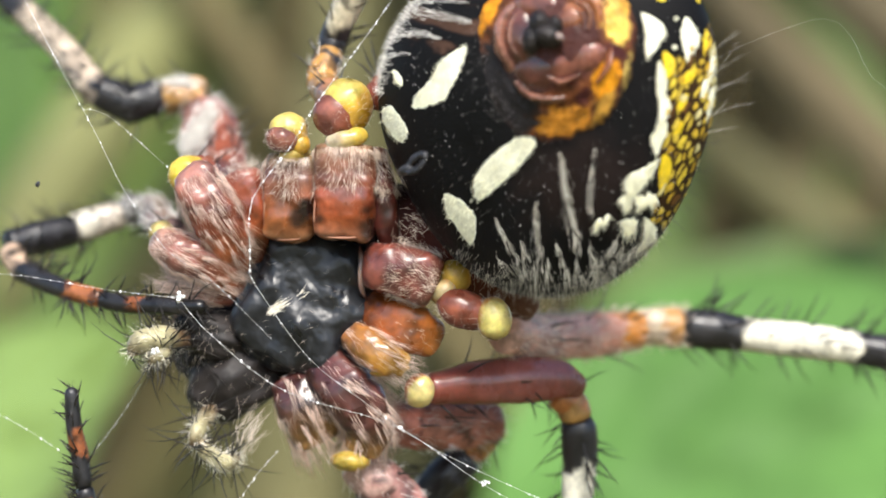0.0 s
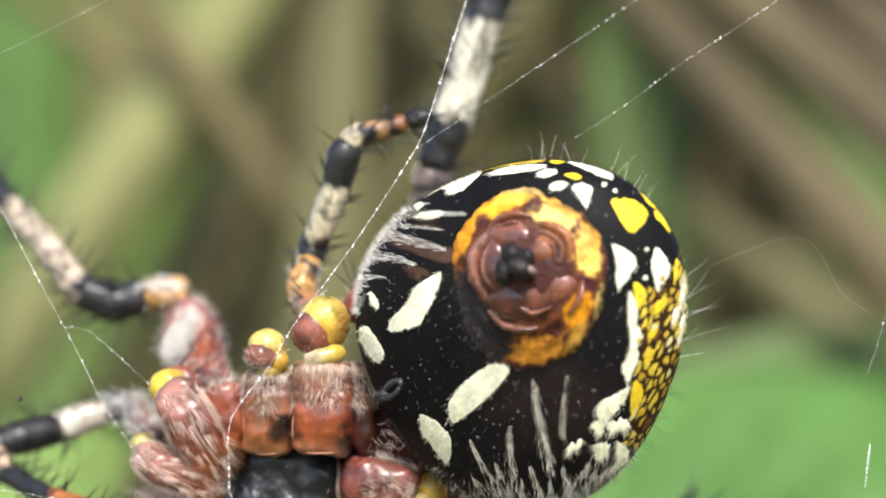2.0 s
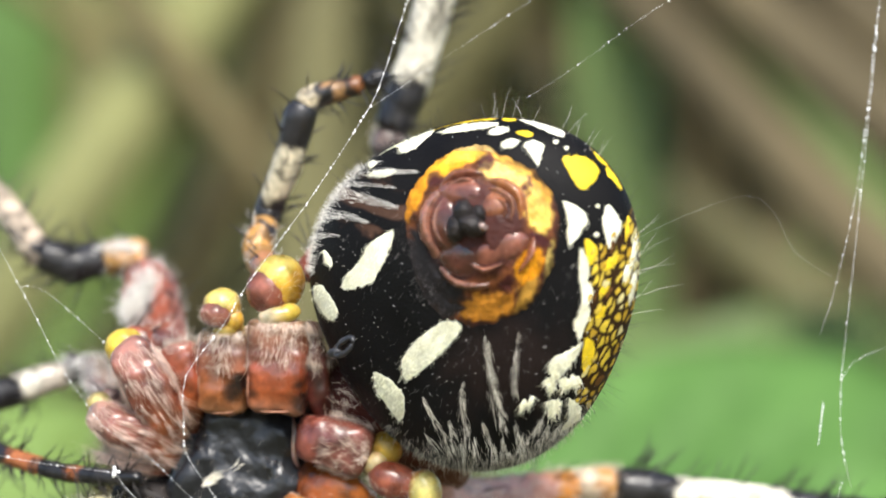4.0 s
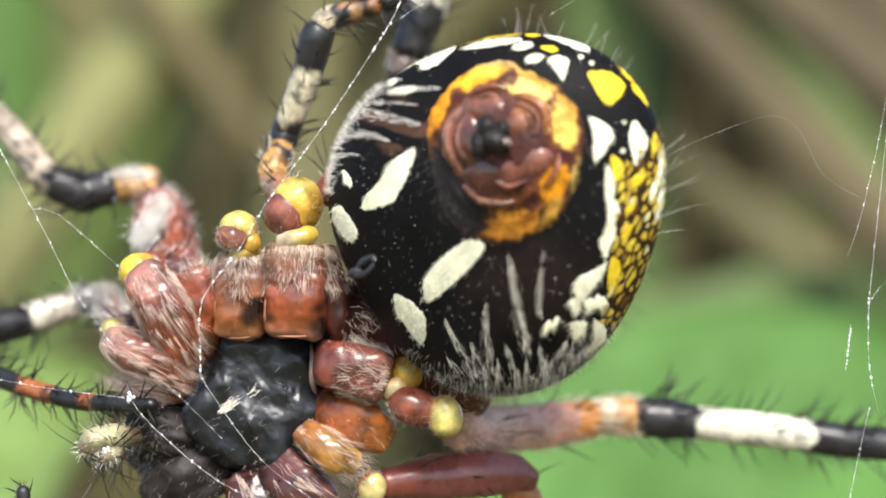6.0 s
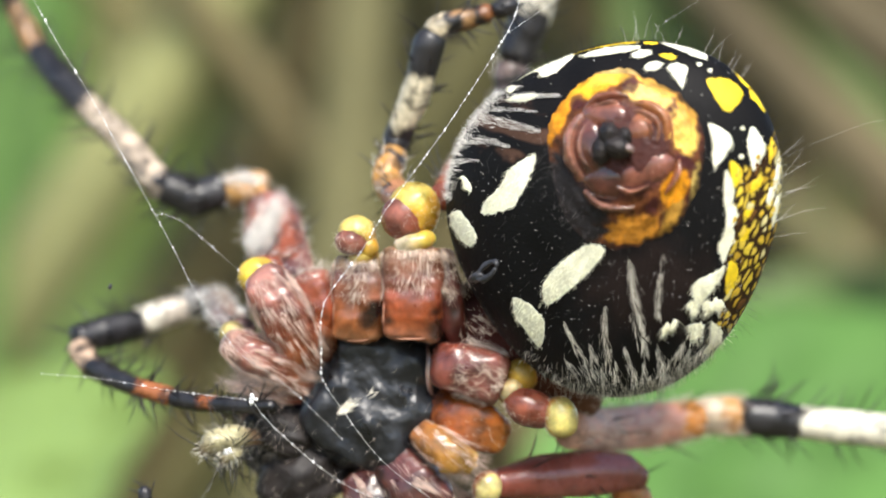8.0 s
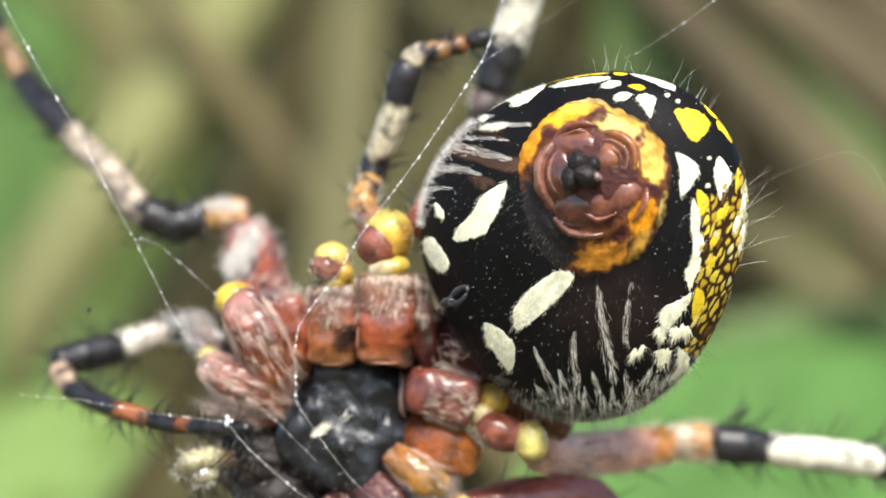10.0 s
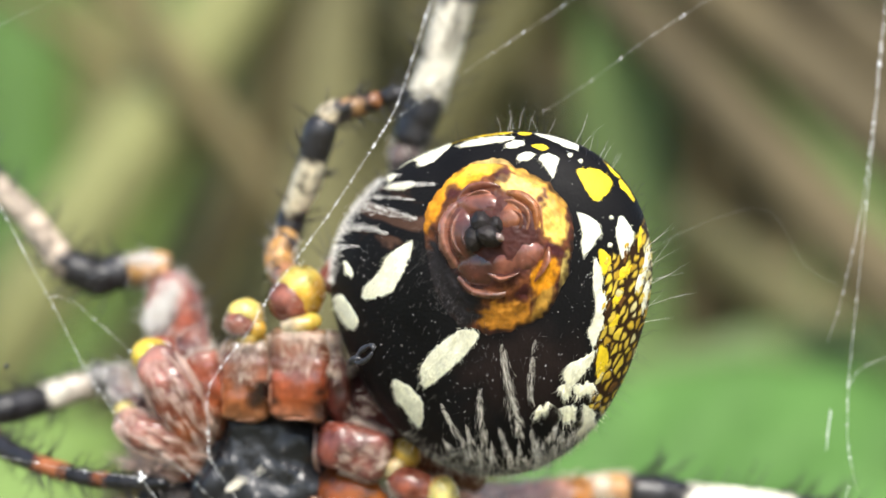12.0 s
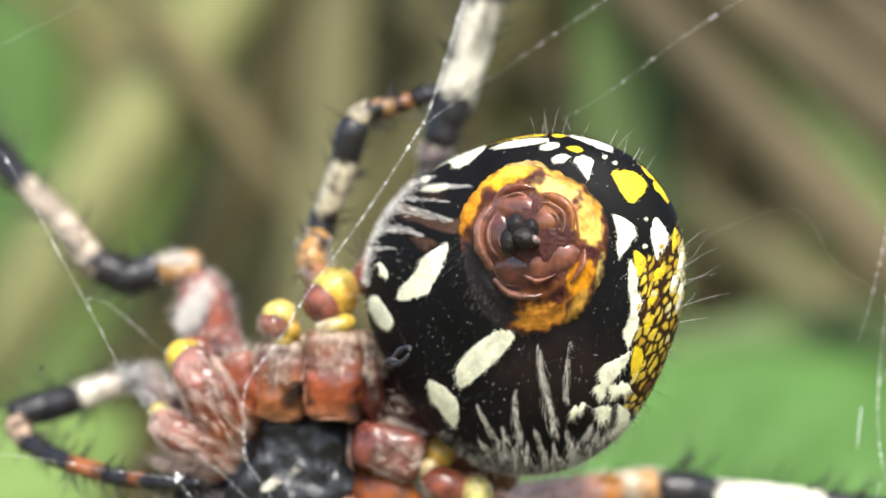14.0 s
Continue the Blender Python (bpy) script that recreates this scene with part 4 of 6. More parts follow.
def coxa(keys, hair_n=160, hair_len=0.4, hair_span=(0.3, 1.0), seed=1, label="hairy red-brown coxa", white=False, width=0.011, flow=1.0, square=3.6, stains=()):
    """A rounded, four-sided first leg segment. stains: (place, size) of black marks."""
    rng = np.random.default_rng(seed)
    b = Build()
    ln = tube(b, keys, sides=48, wobble=0.012, square=square, step=0.06, end=4)
    # uneven swellings and blotched pigment
    v = b.v[0]
    mot = np.array([noise.noise(Vector(p) * 1.5 + Vector((seed, 0, 0))) + 0.5 * noise.noise(Vector(p) * 4.2) for p in v])
    b.v[0] = v + np.array([0.13 * noise.noise_vector(Vector(p) * 1.1) + 0.035 * noise.noise_vector(Vector(p) * 4.0) for p in v])
    dull = np.array(b.c[0])
    dull = dull * 0.80 + 0.02 * dull.mean(1)[:, None]
    b.c[0] = dull * np.clip(0.90 + 0.75 * mot, 0.3, 1.5)[:, None]
    for place, size in stains:
        k = np.clip((1.1 - np.linalg.norm((v - np.array(place)) * np.array((1, 0.3, 1)), axis=1) / size + 0.7 * mot) / 0.75, 0, 1)[:, None] * 0.92
        b.c[0] = b.c[0] * (1 - k) + np.array((0.014, 0.008, 0.008)) * k
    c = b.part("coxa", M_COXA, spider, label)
    mat = M_HAIR_SILKY if white else M_HAIR_TAN if flow < 0 else M_HAIR_PALE
    b = Build()
    limb_hairs(b, ln, int(hair_n * (0.5 if white else 6.5)), hair_len * 0.95, width * 0.40, rng, lean=(2.3 if white else 1.5) * flow, front=True, span=hair_span, jitter=0.32 if white else 0.5, bend=0.2, root=1.05)
    if flow < 0 and not white:
        limb_hairs(b, ln, hair_n * 4, hair_len, width * 0.42, rng, lean=-2.2, front=True, span=(0.88, 1.0), jitter=0.35, bend=0.15, root=1.12)
    # tufts: hairs that cling together
    p, r, t, e1, e2 = ln
    lo, hi = int(hair_span[0] * (len(p) - 1)), int(hair_span[1] * (len(p) - 1))
    for _ in range(int(hair_n * (1.4 if white else 0.10))):
        i, q = rng.integers(lo, hi + 1), rng.uniform(0, 2 * math.pi)
        rad = math.cos(q) * e1[i] + math.sin(q) * e2[i]
        if rad[1] > 0.3:
            continue
        if white:
            # long silky strands that lie along the skin
            way = rad * 0.10 + flow * t[i] + np.array((0.12, 0, 0)) + rng.normal(0, 0.13, 3)
            n = int(rng.integers(5, 12))
            hairs(b, p[i] + rad * r[i] * 1.03 + rng.normal(0, 0.035, (n, 3)), np.tile(way / np.linalg.norm(way), (n, 1)), hair_len * rng.uniform(0.9, 1.7), width * 0.44, 0.10, 0.06, rng)
            continue
        n = 9
        way = rad * 0.55 + 1.6 * flow * t[i] + rng.normal(0, 0.45, 3)
        hairs(b, p[i] + rad * r[i] * 1.05 + rng.normal(0, 0.055, (n, 3)), np.tile(way / np.linalg.norm(way), (n, 1)), hair_len * 1.45, width * 0.42, 0.15, 0.13, rng)
    if white:
        n = hair_n
        q, k = rng.uniform(0, 2 * math.pi, n), np.sqrt(rng.uniform(0, 1, n))
        j = int(0.86 * (len(p) - 1))
        rt = p[j] + ((np.cos(q) * k)[:, None] * e1[j] + (np.sin(q) * k)[:, None] * e2[j] + 0.75 * np.sqrt(1 - k * k)[:, None] * t[j]) * r[j] * 1.06
        hairs(b, rt, np.array((0.1, -0.5, 0.0)) + 1.2 * flow * t[j] + (rt - p[j]) * 0.5, hair_len * 0.8, width * 0.42, 0.15, 0.22, rng)
    b.part("hairs", mat, c, kind="stuff")


def joint(c, size, turn=(0, 0, 0), col=YELLOW, label="glossy yellow leg joint", low=None, way=(0, 0, 1), at=0.0):
    """A rounded leg joint; low: the colour of the half that lies against way."""
    b = Build()
    ball(b, c, size, turn, col, nu=56, nv=40, lump=0.05)
    if low is not None:
        d = (b.v[0] - np.array(c)) @ (np.array(way, float) / np.linalg.norm(way)) / max(size)
        wob = np.array([noise.noise(Vector(p) * 1.6) + 0.4 * noise.noise(Vector(p) * 5.0) for p in b.v[0]]) * 0.3
        k = np.clip((d - at + wob) / 0.24 + 0.5, 0, 1)[:, None]
        b.c[0] = np.array(col) * k + np.array(low) * (1 - k)
    mot = np.array([noise.noise(Vector(p) * 2.0) for p in b.v[0]])
    b.c[0] = np.array(b.c[0]) * np.clip(0.85 + 0.45 * mot, 0.4, 1.15)[:, None]
    # darker and redder towards the outline, seen from the front
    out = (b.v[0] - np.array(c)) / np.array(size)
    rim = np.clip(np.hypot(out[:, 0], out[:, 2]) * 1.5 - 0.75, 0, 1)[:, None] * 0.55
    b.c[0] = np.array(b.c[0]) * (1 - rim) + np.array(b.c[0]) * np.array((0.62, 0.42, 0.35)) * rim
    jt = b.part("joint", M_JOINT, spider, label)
    if low is not None:
        rng = np.random.default_rng(int(abs(c[0] * 100)) + 7)
        d = rng.normal(0, 1, (260, 3))
        d[:, 1] = -np.abs(d[:, 1])
        d /= np.linalg.norm(d, axis=1)[:, None]
        d = d[(d @ np.array(way, float)) < 0.2]
        b = Build()
        hairs(b, np.array(c) + d * np.array(size) * 0.98, d * 0.6 + np.array([0, 0, 0.4]), 0.2, 0.0045, 0.2, 0.4, rng)
        b.part("hairs", M_HAIR_PALE, jt, kind="stuff")


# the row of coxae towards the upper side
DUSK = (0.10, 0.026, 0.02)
RIM = (0.34, 0.17, 0.09)
coxa((((-6.50, 0.30, -3.84), 0.84, RIM), ((-6.49, 0.22, -3.62), 0.96, (0.26, 0.10, 0.05)), ((-6.46, 0.12, -3.05), 1.00, (0.33, 0.070, 0.016)), ((-6.43, 0.06, -2.40), 0.99, (0.24, 0.058, 0.028)), ((-6.41, 0.04, -1.60), 0.97, (0.22, 0.09, 0.055)), ((-6.40, 0.10, -0.86), 0.92, (0.32, 0.19, 0.10))), 300, 0.36, (0.52, 1.0), 1, width=0.0105, flow=-1.0, square=4.6, stains=(((-5.70, -0.6, -3.50), 0.42), ((-5.66, -0.6, -3.00), 0.22), ((-7.24, -0.6, -3.30), 0.20)))
coxa((((-8.24, 0.62, -3.90), 0.68, RIM), ((-8.22, 0.56, -3.68), 0.79, (0.28, 0.12, 0.05)), ((-8.20, 0.46, -3.10), 0.82, (0.33, 0.092, 0.020)), ((-8.17, 0.40, -2.40), 0.82, (0.23, 0.075, 0.038)), ((-8.13, 0.38, -1.75), 0.80, (0.22, 0.10, 0.065)), ((-8.10, 0.44, -1.14), 0.75, (0.38, 0.25, 0.09))), 270, 0.36, (0.50, 1.0), 2, width=0.0105, flow=-1.0, square=4.6, stains=(((-7.80, -0.3, -3.20), 0.42), ((-7.62, -0.3, -2.92), 0.26)))
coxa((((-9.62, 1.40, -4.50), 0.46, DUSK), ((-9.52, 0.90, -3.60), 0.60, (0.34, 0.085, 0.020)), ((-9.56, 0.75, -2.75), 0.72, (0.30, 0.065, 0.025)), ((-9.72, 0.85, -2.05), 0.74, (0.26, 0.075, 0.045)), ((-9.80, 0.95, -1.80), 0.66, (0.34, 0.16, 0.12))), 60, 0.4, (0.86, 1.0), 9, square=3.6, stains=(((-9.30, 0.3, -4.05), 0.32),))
coxa((((-9.90, 1.30, -4.80), 0.40, (0.30, 0.08, 0.02)), ((-10.10, 0.60, -4.25), 0.60, (0.38, 0.10, 0.022)), ((-10.44, 0.15, -3.50), 0.74, (0.28, 0.075, 0.038)), ((-10.88, 0.02, -2.65), 0.82, (0.25, 0.085, 0.060)), ((-11.20, 0.10, -2.05), 0.74, (0.30, 0.13, 0.10)), ((-11.30, 0.25, -1.86), 0.60, (0.34, 0.16, 0.12))), 190, 0.62, (0.22, 0.98), 3, white=True, width=0.0105, flow=-1.0, square=3.4)
coxa((((-9.95, 1.40, -5.45), 0.36, RED), ((-10.35, 0.90, -5.10), 0.52, (0.34, 0.09, 0.024)), ((-10.95, 0.50, -4.72), 0.64, (0.27, 0.080, 0.045)), ((-11.75, 0.45, -4.36), 0.66, (0.26, 0.10, 0.075)), ((-12.30, 0.70, -4.10), 0.56, (0.34, 0.19, 0.14)), ((-12.50, 0.90, -4.00), 0.42, (0.38, 0.25, 0.17))), 170, 0.62, (0.22, 0.98), 4, white=True, width=0.0105, flow=-1.0, square=3.2)
coxa((((-10.20, 1.50, -5.75), 0.34, RED), ((-10.95, 1.05, -5.52), 0.40, (0.24, 0.075, 0.05)), ((-12.00, 1.05, -5.20), 0.34, (0.40, 0.28, 0.22))), 170, 0.75, (0.1, 0.95), 41, white=True, width=0.0115)
coxa((((-5.00, 0.80, -4.05), 0.34, (0.05, 0.012, 0.010)), ((-5.12, 0.45, -3.30), 0.46, (0.085, 0.018, 0.013)), ((-5.32, 0.35, -2.40), 0.46, (0.11, 0.024, 0.018)), ((-5.42, 0.35, -1.55), 0.42, (0.20, 0.075, 0.05)), ((-5.50, 0.40, -0.95), 0.34, (0.26, 0.13, 0.09))), 90, 0.42, (0.55, 1.0), 12, "dark maroon side of a coxa", width=0.0105, flow=-1.0, square=2.6)
# trochanters: brown-red bodies under yellow caps
joint((-6.38, -0.42, 0.30), (0.84, 0.64, 0.92), (0, 10, 0), (0.64, 0.53, 0.12), "glossy yellow cap of a leg joint", (0.50, 0.29, 0.035), (-0.45, -0.1, 0.9), 0.1)
joint((-6.68, -0.56, 0.04), (0.76, 0.54, 0.76), (0, 14, 0), (0.22, 0.078, 0.055), "red-brown leg joint", (0.22, 0.06, 0.03), (-0.8, -0.2, 0.3), -0.1)
joint((-8.24, -0.20, -0.46), (0.64, 0.54, 0.60), (0, 0, 0), (0.64, 0.54, 0.14), "glossy yellow cap of a leg joint", (0.46, 0.29, 0.05), (-0.4, -0.1, 0.9), 0.0)
joint((-8.42, -0.44, -0.72), (0.54, 0.46, 0.44), (0, 10, 0), (0.22, 0.085, 0.06), "red-brown leg joint", (0.14, 0.05, 0.04), (0.3, -0.2, 0.8), -0.5)
joint((-7.86, -0.30, -0.92), (0.34, 0.34, 0.40), (0, 0, 0), (0.46, 0.28, 0.04), "amber side of a leg joint")
for q, r, c0, c1 in ((((-7.02, -0.52, -0.90), (-6.62, -0.70, -0.80), (-6.14, -0.70, -0.68), (-5.70, -0.46, -0.58)), 0.34, (0.60, 0.50, 0.34), (0.56, 0.40, 0.07)), (((-8.56, -0.26, -1.30), (-8.20, -0.32, -1.24), (-7.86, -0.30, -1.16), (-7.54, -0.12, -1.12)), 0.22, (0.56, 0.42, 0.14), (0.50, 0.33, 0.06))):
    b = Build()
    tube(b, ((q[0], r * 0.6, c0), (q[1], r, c0), (q[2], r, c1), (q[3], r * 0.6, c1)), wobble=0.06, step=0.05)
    b.part("joint_rim", M_JOINT, spider, "pale yellow rim of a leg joint")
joint((-11.55, 0.95, -1.80), (0.66, 0.5, 0.60), (0, -20, 0), (0.60, 0.46, 0.06), "yellow leg joint", (0.46, 0.29, 0.04), (-0.5, 0, 1), -0.2)
joint((-12.42, 1.15, -3.72), (0.44, 0.4, 0.42), (0, -30, 0), (0.36, 0.31, 0.12), "pale leg joint under white hairs")
for q in (((-7.40, -0.30, -3.72), (-6.90, -0.62, -3.86), (-6.10, -0.62, -3.86), (-5.58, -0.30, -3.70)), ((-8.98, 0.10, -3.76), (-8.56, -0.12, -3.92), (-7.94, -0.12, -3.90), (-7.50, 0.00, -3.74)),
          ((-7.40, -0.30, -3.72), (-7.40, -0.60, -3.30), (-7.38, -0.66, -2.90), (-7.36, -0.50, -2.50)), ((-9.00, 0.10, -3.76), (-9.01, -0.16, -3.10), (-8.98, -0.20, -2.50), (-8.92, -0.10, -1.70))):
    b = Build()
    tube(b, ((q[0], 0.02, DEEP), (q[1], 0.038, (0.34, 0.17, 0.11)), (q[2], 0.034, (0.30, 0.14, 0.09)), (q[3], 0.02, DEEP)), wobble=0.12, step=0.05)
    b.part("coxa_rim", M_PIGMENT, spider, "pale rim of a coxa")
# more added dark balls that stand in for shade between coxae
for c, size in (((-7.42, 0.40, -2.49), (0.22, 0.7, 1.3)), ((-9.19, 1.00, -3.02), (0.25, 0.6, 1.0)), ((-5.73, 1.30, -5.76), (0.6, 0.5, 0.35))):
    b = Build()
    ball(b, c, size, (0, 0, 0), (0.02, 0.010, 0.008), nu=24, nv=18, lump=0.1)
    b.part("gap_filler", M_PIGMENT, spider, "dark filler in the gaps between coxae")
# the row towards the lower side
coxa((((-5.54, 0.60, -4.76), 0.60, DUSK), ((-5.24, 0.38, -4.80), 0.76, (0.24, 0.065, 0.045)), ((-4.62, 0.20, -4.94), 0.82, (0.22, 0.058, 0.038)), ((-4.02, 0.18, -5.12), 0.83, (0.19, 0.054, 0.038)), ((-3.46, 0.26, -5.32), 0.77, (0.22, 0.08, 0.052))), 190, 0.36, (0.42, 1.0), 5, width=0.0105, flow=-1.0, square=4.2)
coxa((((-5.57, 1.40, -6.10), 0.62, (0.30, 0.08, 0.02)), ((-4.96, 0.85, -6.50), 0.76, (0.32, 0.075, 0.012)), ((-4.20, 0.75, -6.84), 0.78, (0.34, 0.095, 0.014)), ((-3.56, 1.10, -7.16), 0.64, (0.38, 0.14, 0.02))), 16, 0.3, (0.3, 0.9), 6, "glossy orange-brown coxa")
coxa((((-6.28, 0.80, -6.86), 0.44, (0.34, 0.13, 0.05)), ((-5.66, 0.36, -7.36), 0.60, (0.36, 0.15, 0.025)), ((-4.96, 0.28, -7.78), 0.56, (0.42, 0.20, 0.03)), ((-4.46, 0.46, -8.04), 0.40, (0.50, 0.30, 0.06))), 50, 0.75, (0.0, 0.8), 7, "glossy orange coxa with white hairs", True, 0.012)
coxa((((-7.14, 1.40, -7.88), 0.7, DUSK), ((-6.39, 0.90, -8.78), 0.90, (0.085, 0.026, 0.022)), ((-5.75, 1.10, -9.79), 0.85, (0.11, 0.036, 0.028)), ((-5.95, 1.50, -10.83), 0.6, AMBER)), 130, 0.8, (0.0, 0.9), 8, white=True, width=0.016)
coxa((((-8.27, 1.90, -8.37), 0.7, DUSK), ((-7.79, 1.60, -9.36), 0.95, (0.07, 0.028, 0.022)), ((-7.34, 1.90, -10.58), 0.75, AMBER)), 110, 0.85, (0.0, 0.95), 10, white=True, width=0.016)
joint((-2.90, 0.02, -5.10), (0.46, 0.46, 0.56), (0, -34, 0), (0.52, 0.33, 0.05), "amber rim of a leg joint")
joint((-3.28, -0.22, -5.60), (0.46, 0.38, 0.36), (0, -46, 0), (0.56, 0.44, 0.22), "cream rim of a leg joint")
joint((-2.62, -0.40, -6.16), (0.92, 0.62, 0.62), (0, 20, 0), (0.25, 0.075, 0.045), "red-brown leg joint", (0.16, 0.04, 0.028), (0.2, -0.5, 0.8), -0.15)
joint((-1.68, -0.62, -6.44), (0.58, 0.58, 0.70), (0, -16, 0), (0.60, 0.52, 0.17), "glossy yellow leg joint", (0.42, 0.22, 0.05), (0.5, -0.6, -0.2), 0.05)
joint((-4.06, 0.40, -8.78), (0.50, 0.48, 0.56), (0, 12, 0), (0.60, 0.50, 0.20), "yellow leg joint", (0.30, 0.10, 0.04), (0.5, -0.6, -0.4), 0.0)
joint((-5.00, 0.20, -8.11), (0.66, 0.4, 0.2), (0, -8, 0), (0.55, 0.34, 0.05), "amber joint rim")
joint((-6.30, 1.10, -11.08), (0.65, 0.55, 0.35), (0, 0, 0), (0.58, 0.42, 0.08), "yellow leg joint", AMBER, (0.3, -0.8, 0), -0.2)


def pushed(p, far, right=0.0, up=0.0):
    """A point moved away from the first eye by far, then right and up."""
    q = (np.array(p) + ORIGIN) * (1 + far / ORIGIN[1]) - ORIGIN
    return (q[0] + right, q[1], q[2] + up)


def ease(k, lo, hi):
    return min(max((k - lo) / (hi - lo), 0.0), 1.0)


def leg(label, segments, seed, bristles=46, bristle_len=0.95, hair=100, pale=260, thigh_skin=None, spots=0.72, push=None, coat_hair=None):
    """A leg of banded segments: each (name, keys). push(x, z): how far a point goes farther from the eye, and then right and up."""
    rng = np.random.default_rng(seed)
    root = new("leg")
    root.empty_display_size = 0.001
    root.parent = spider
    tagged(root, label)
    for name, keys in segments:
        if push:
            keys = [(pushed(p, *push(*p)), r, c) for p, r, c in keys]
        b = Build()
        ln = tube(b, keys, sides=24, step=0.1, end=2, wobble=0.012, neck=0.0 if name == "femur" else 0.86)
        # the bands have ragged edges
        rows = len(ln[0])
        slip = np.array([noise.noise(Vector(q) * 1.7 + Vector((seed, 0, 0))) + 0.5 * noise.noise(Vector(q) * 4.0) for q in b.v[0]])
        pick = np.clip(np.repeat(np.arange(rows), 24) + np.round(slip * 4.5).astype(int), 0, rows - 1)
        b.c[0] = np.array(b.c[0])[pick * 24]
        mot = np.array([noise.noise(Vector(q) * 2.4) + 0.5 * noise.noise(Vector(q) * 5.5) for q in b.v[0]])
        b.c[0] = np.array(b.c[0]) * (1 - spots * np.clip((mot - 0.22) / 0.25, 0, 1))[:, None]
        b.part(name, thigh_skin if thigh_skin and name == "femur" else M_LEG, root)
        size = sum(np.linalg.norm(np.array(keys[i + 1][0]) - np.array(keys[i][0])) for i in range(len(keys) - 1))
        b = Build()
        thigh = name in ("femur", "patella")
        limb_hairs(b, ln, int((0.2 if thigh else 1.2) * bristles * size / 5) + 3, bristle_len * 1.35, 0.040, rng, lean=0.7, jitter=0.22)
        limb_hairs(b, ln, int((0.1 if thigh else 1.0) * hair * size / 5) + 4, 0.3, 0.008, rng, lean=1.0, jitter=0.3)
        b.part("bristles", M_HAIR_BLACK, root, kind="stuff")
        if thigh and pale:
            b = Build()
            limb_hairs(b, ln, int(pale * size / 5) + 20, 0.42, 0.010, rng, lean=1.2, jitter=0.35)
            b.part("hairs", coat_hair or M_HAIR_WHITE, root, kind="stuff")
    return root


def bands(points, radii, cols, gap=0.12):
    """Keys for a segment with sharp colour bands: cols[i] colours the stretch from point i to point i + 1."""
    keys = []
    p = [np.array(q, float) for q in points]
    for i in range(len(p) - 1):
        d = p[i + 1] - p[i]
        g = min(gap / max(np.linalg.norm(d), 1e-6), 0.3)
        keys.append((tuple(p[i] + d * g), radii[i] + (radii[i + 1] - radii[i]) * g, cols[i]))
        keys.append((tuple(p[i + 1] - d * g), radii[i + 1] - (radii[i + 1] - radii[i]) * g, cols[i]))
    keys[0] = (tuple(p[0]), radii[0], cols[0])
    keys[-1] = (tuple(p[-1]), radii[-1], cols[-1])
    return keys


leg("banded hind leg stretched out behind the abdomen", (
    ("femur", bands(((-1.35, 1.50, -6.97), (0.02, 4.00, -7.18), (1.61, 5.50, -7.19), (2.64, 6.00, -7.07), (3.59, 6.30, -6.96)), (0.66, 0.75, 0.76, 0.70, 0.64), ((0.56, 0.32, 0.25), (0.60, 0.32, 0.25), (0.58, 0.27, 0.19), (0.64, 0.24, 0.03)))),
    ("patella", bands(((3.51, 6.30, -6.92), (4.19, 6.50, -6.89), (5.04, 6.50, -6.93)), (0.62, 0.64, 0.66), (CREAM, (0.48, 0.24, 0.07)))),
    ("tibia", bands(((4.92, 6.50, -6.93), (5.97, 6.50, -7.00), (7.06, 6.50, -7.16), (8.84, 6.50, -7.35), (10.85, 6.70, -7.61), (12.07, 6.70, -7.81), (13.95, 6.90, -7.99)), (0.66, 0.70, 0.58, 0.60, 0.58, 0.60, 0.56), (BLACK, BLACK, WHITE, WHITE, BLACK, BLACK))),
    ("metatarsus", bands(((13.92, 6.90, -7.99), (14.93, 6.90, -8.14), (18.34, 6.50, -8.48), (21.25, 6.50, -8.87)), (0.5, 0.45, 0.4, 0.36), (CREAM, WHITE, BLACK)))), 101, pale=900, spots=0.2, coat_hair=M_HAIR_TAN)

leg("glossy dark red leg, bent downwards at the knee", (
    ("femur", bands(((-3.89, 1.50, -8.81), (-2.45, 2.00, -8.61), (-0.59, 2.50, -8.52), (0.55, 2.90, -8.54), (1.31, 3.30, -8.90)), (0.5, 0.72, 0.80, 0.66, 0.40), ((0.20, 0.05, 0.035), (0.25, 0.07, 0.055), (0.25, 0.07, 0.055), (0.18, 0.05, 0.035)))),
    ("patella", bands(((0.37, 3.20, -9.08), (0.98, 3.40, -9.32), (1.17, 3.50, -10.00)), (0.46, 0.56, 0.54), (ORANGE, AMBER))),
    ("tibia", bands(((1.17, 3.50, -9.89), (1.26, 3.70, -10.52), (1.27, 3.90, -11.42), (1.16, 4.10, -12.91), (0.98, 4.30, -14.44)), (0.56, 0.62, 0.58, 0.52, 0.45), (BLACK, BLACK, WHITE, BLACK))),
    ("metatarsus", bands(((0.94, 4.30, -14.54), (0.01, 3.50, -16.24), (-1.14, 2.50, -17.41)), (0.36, 0.32, 0.25), (CREAM, BLACK)))), 102, pale=0, thigh_skin=M_GLOSSY, spots=0.12)

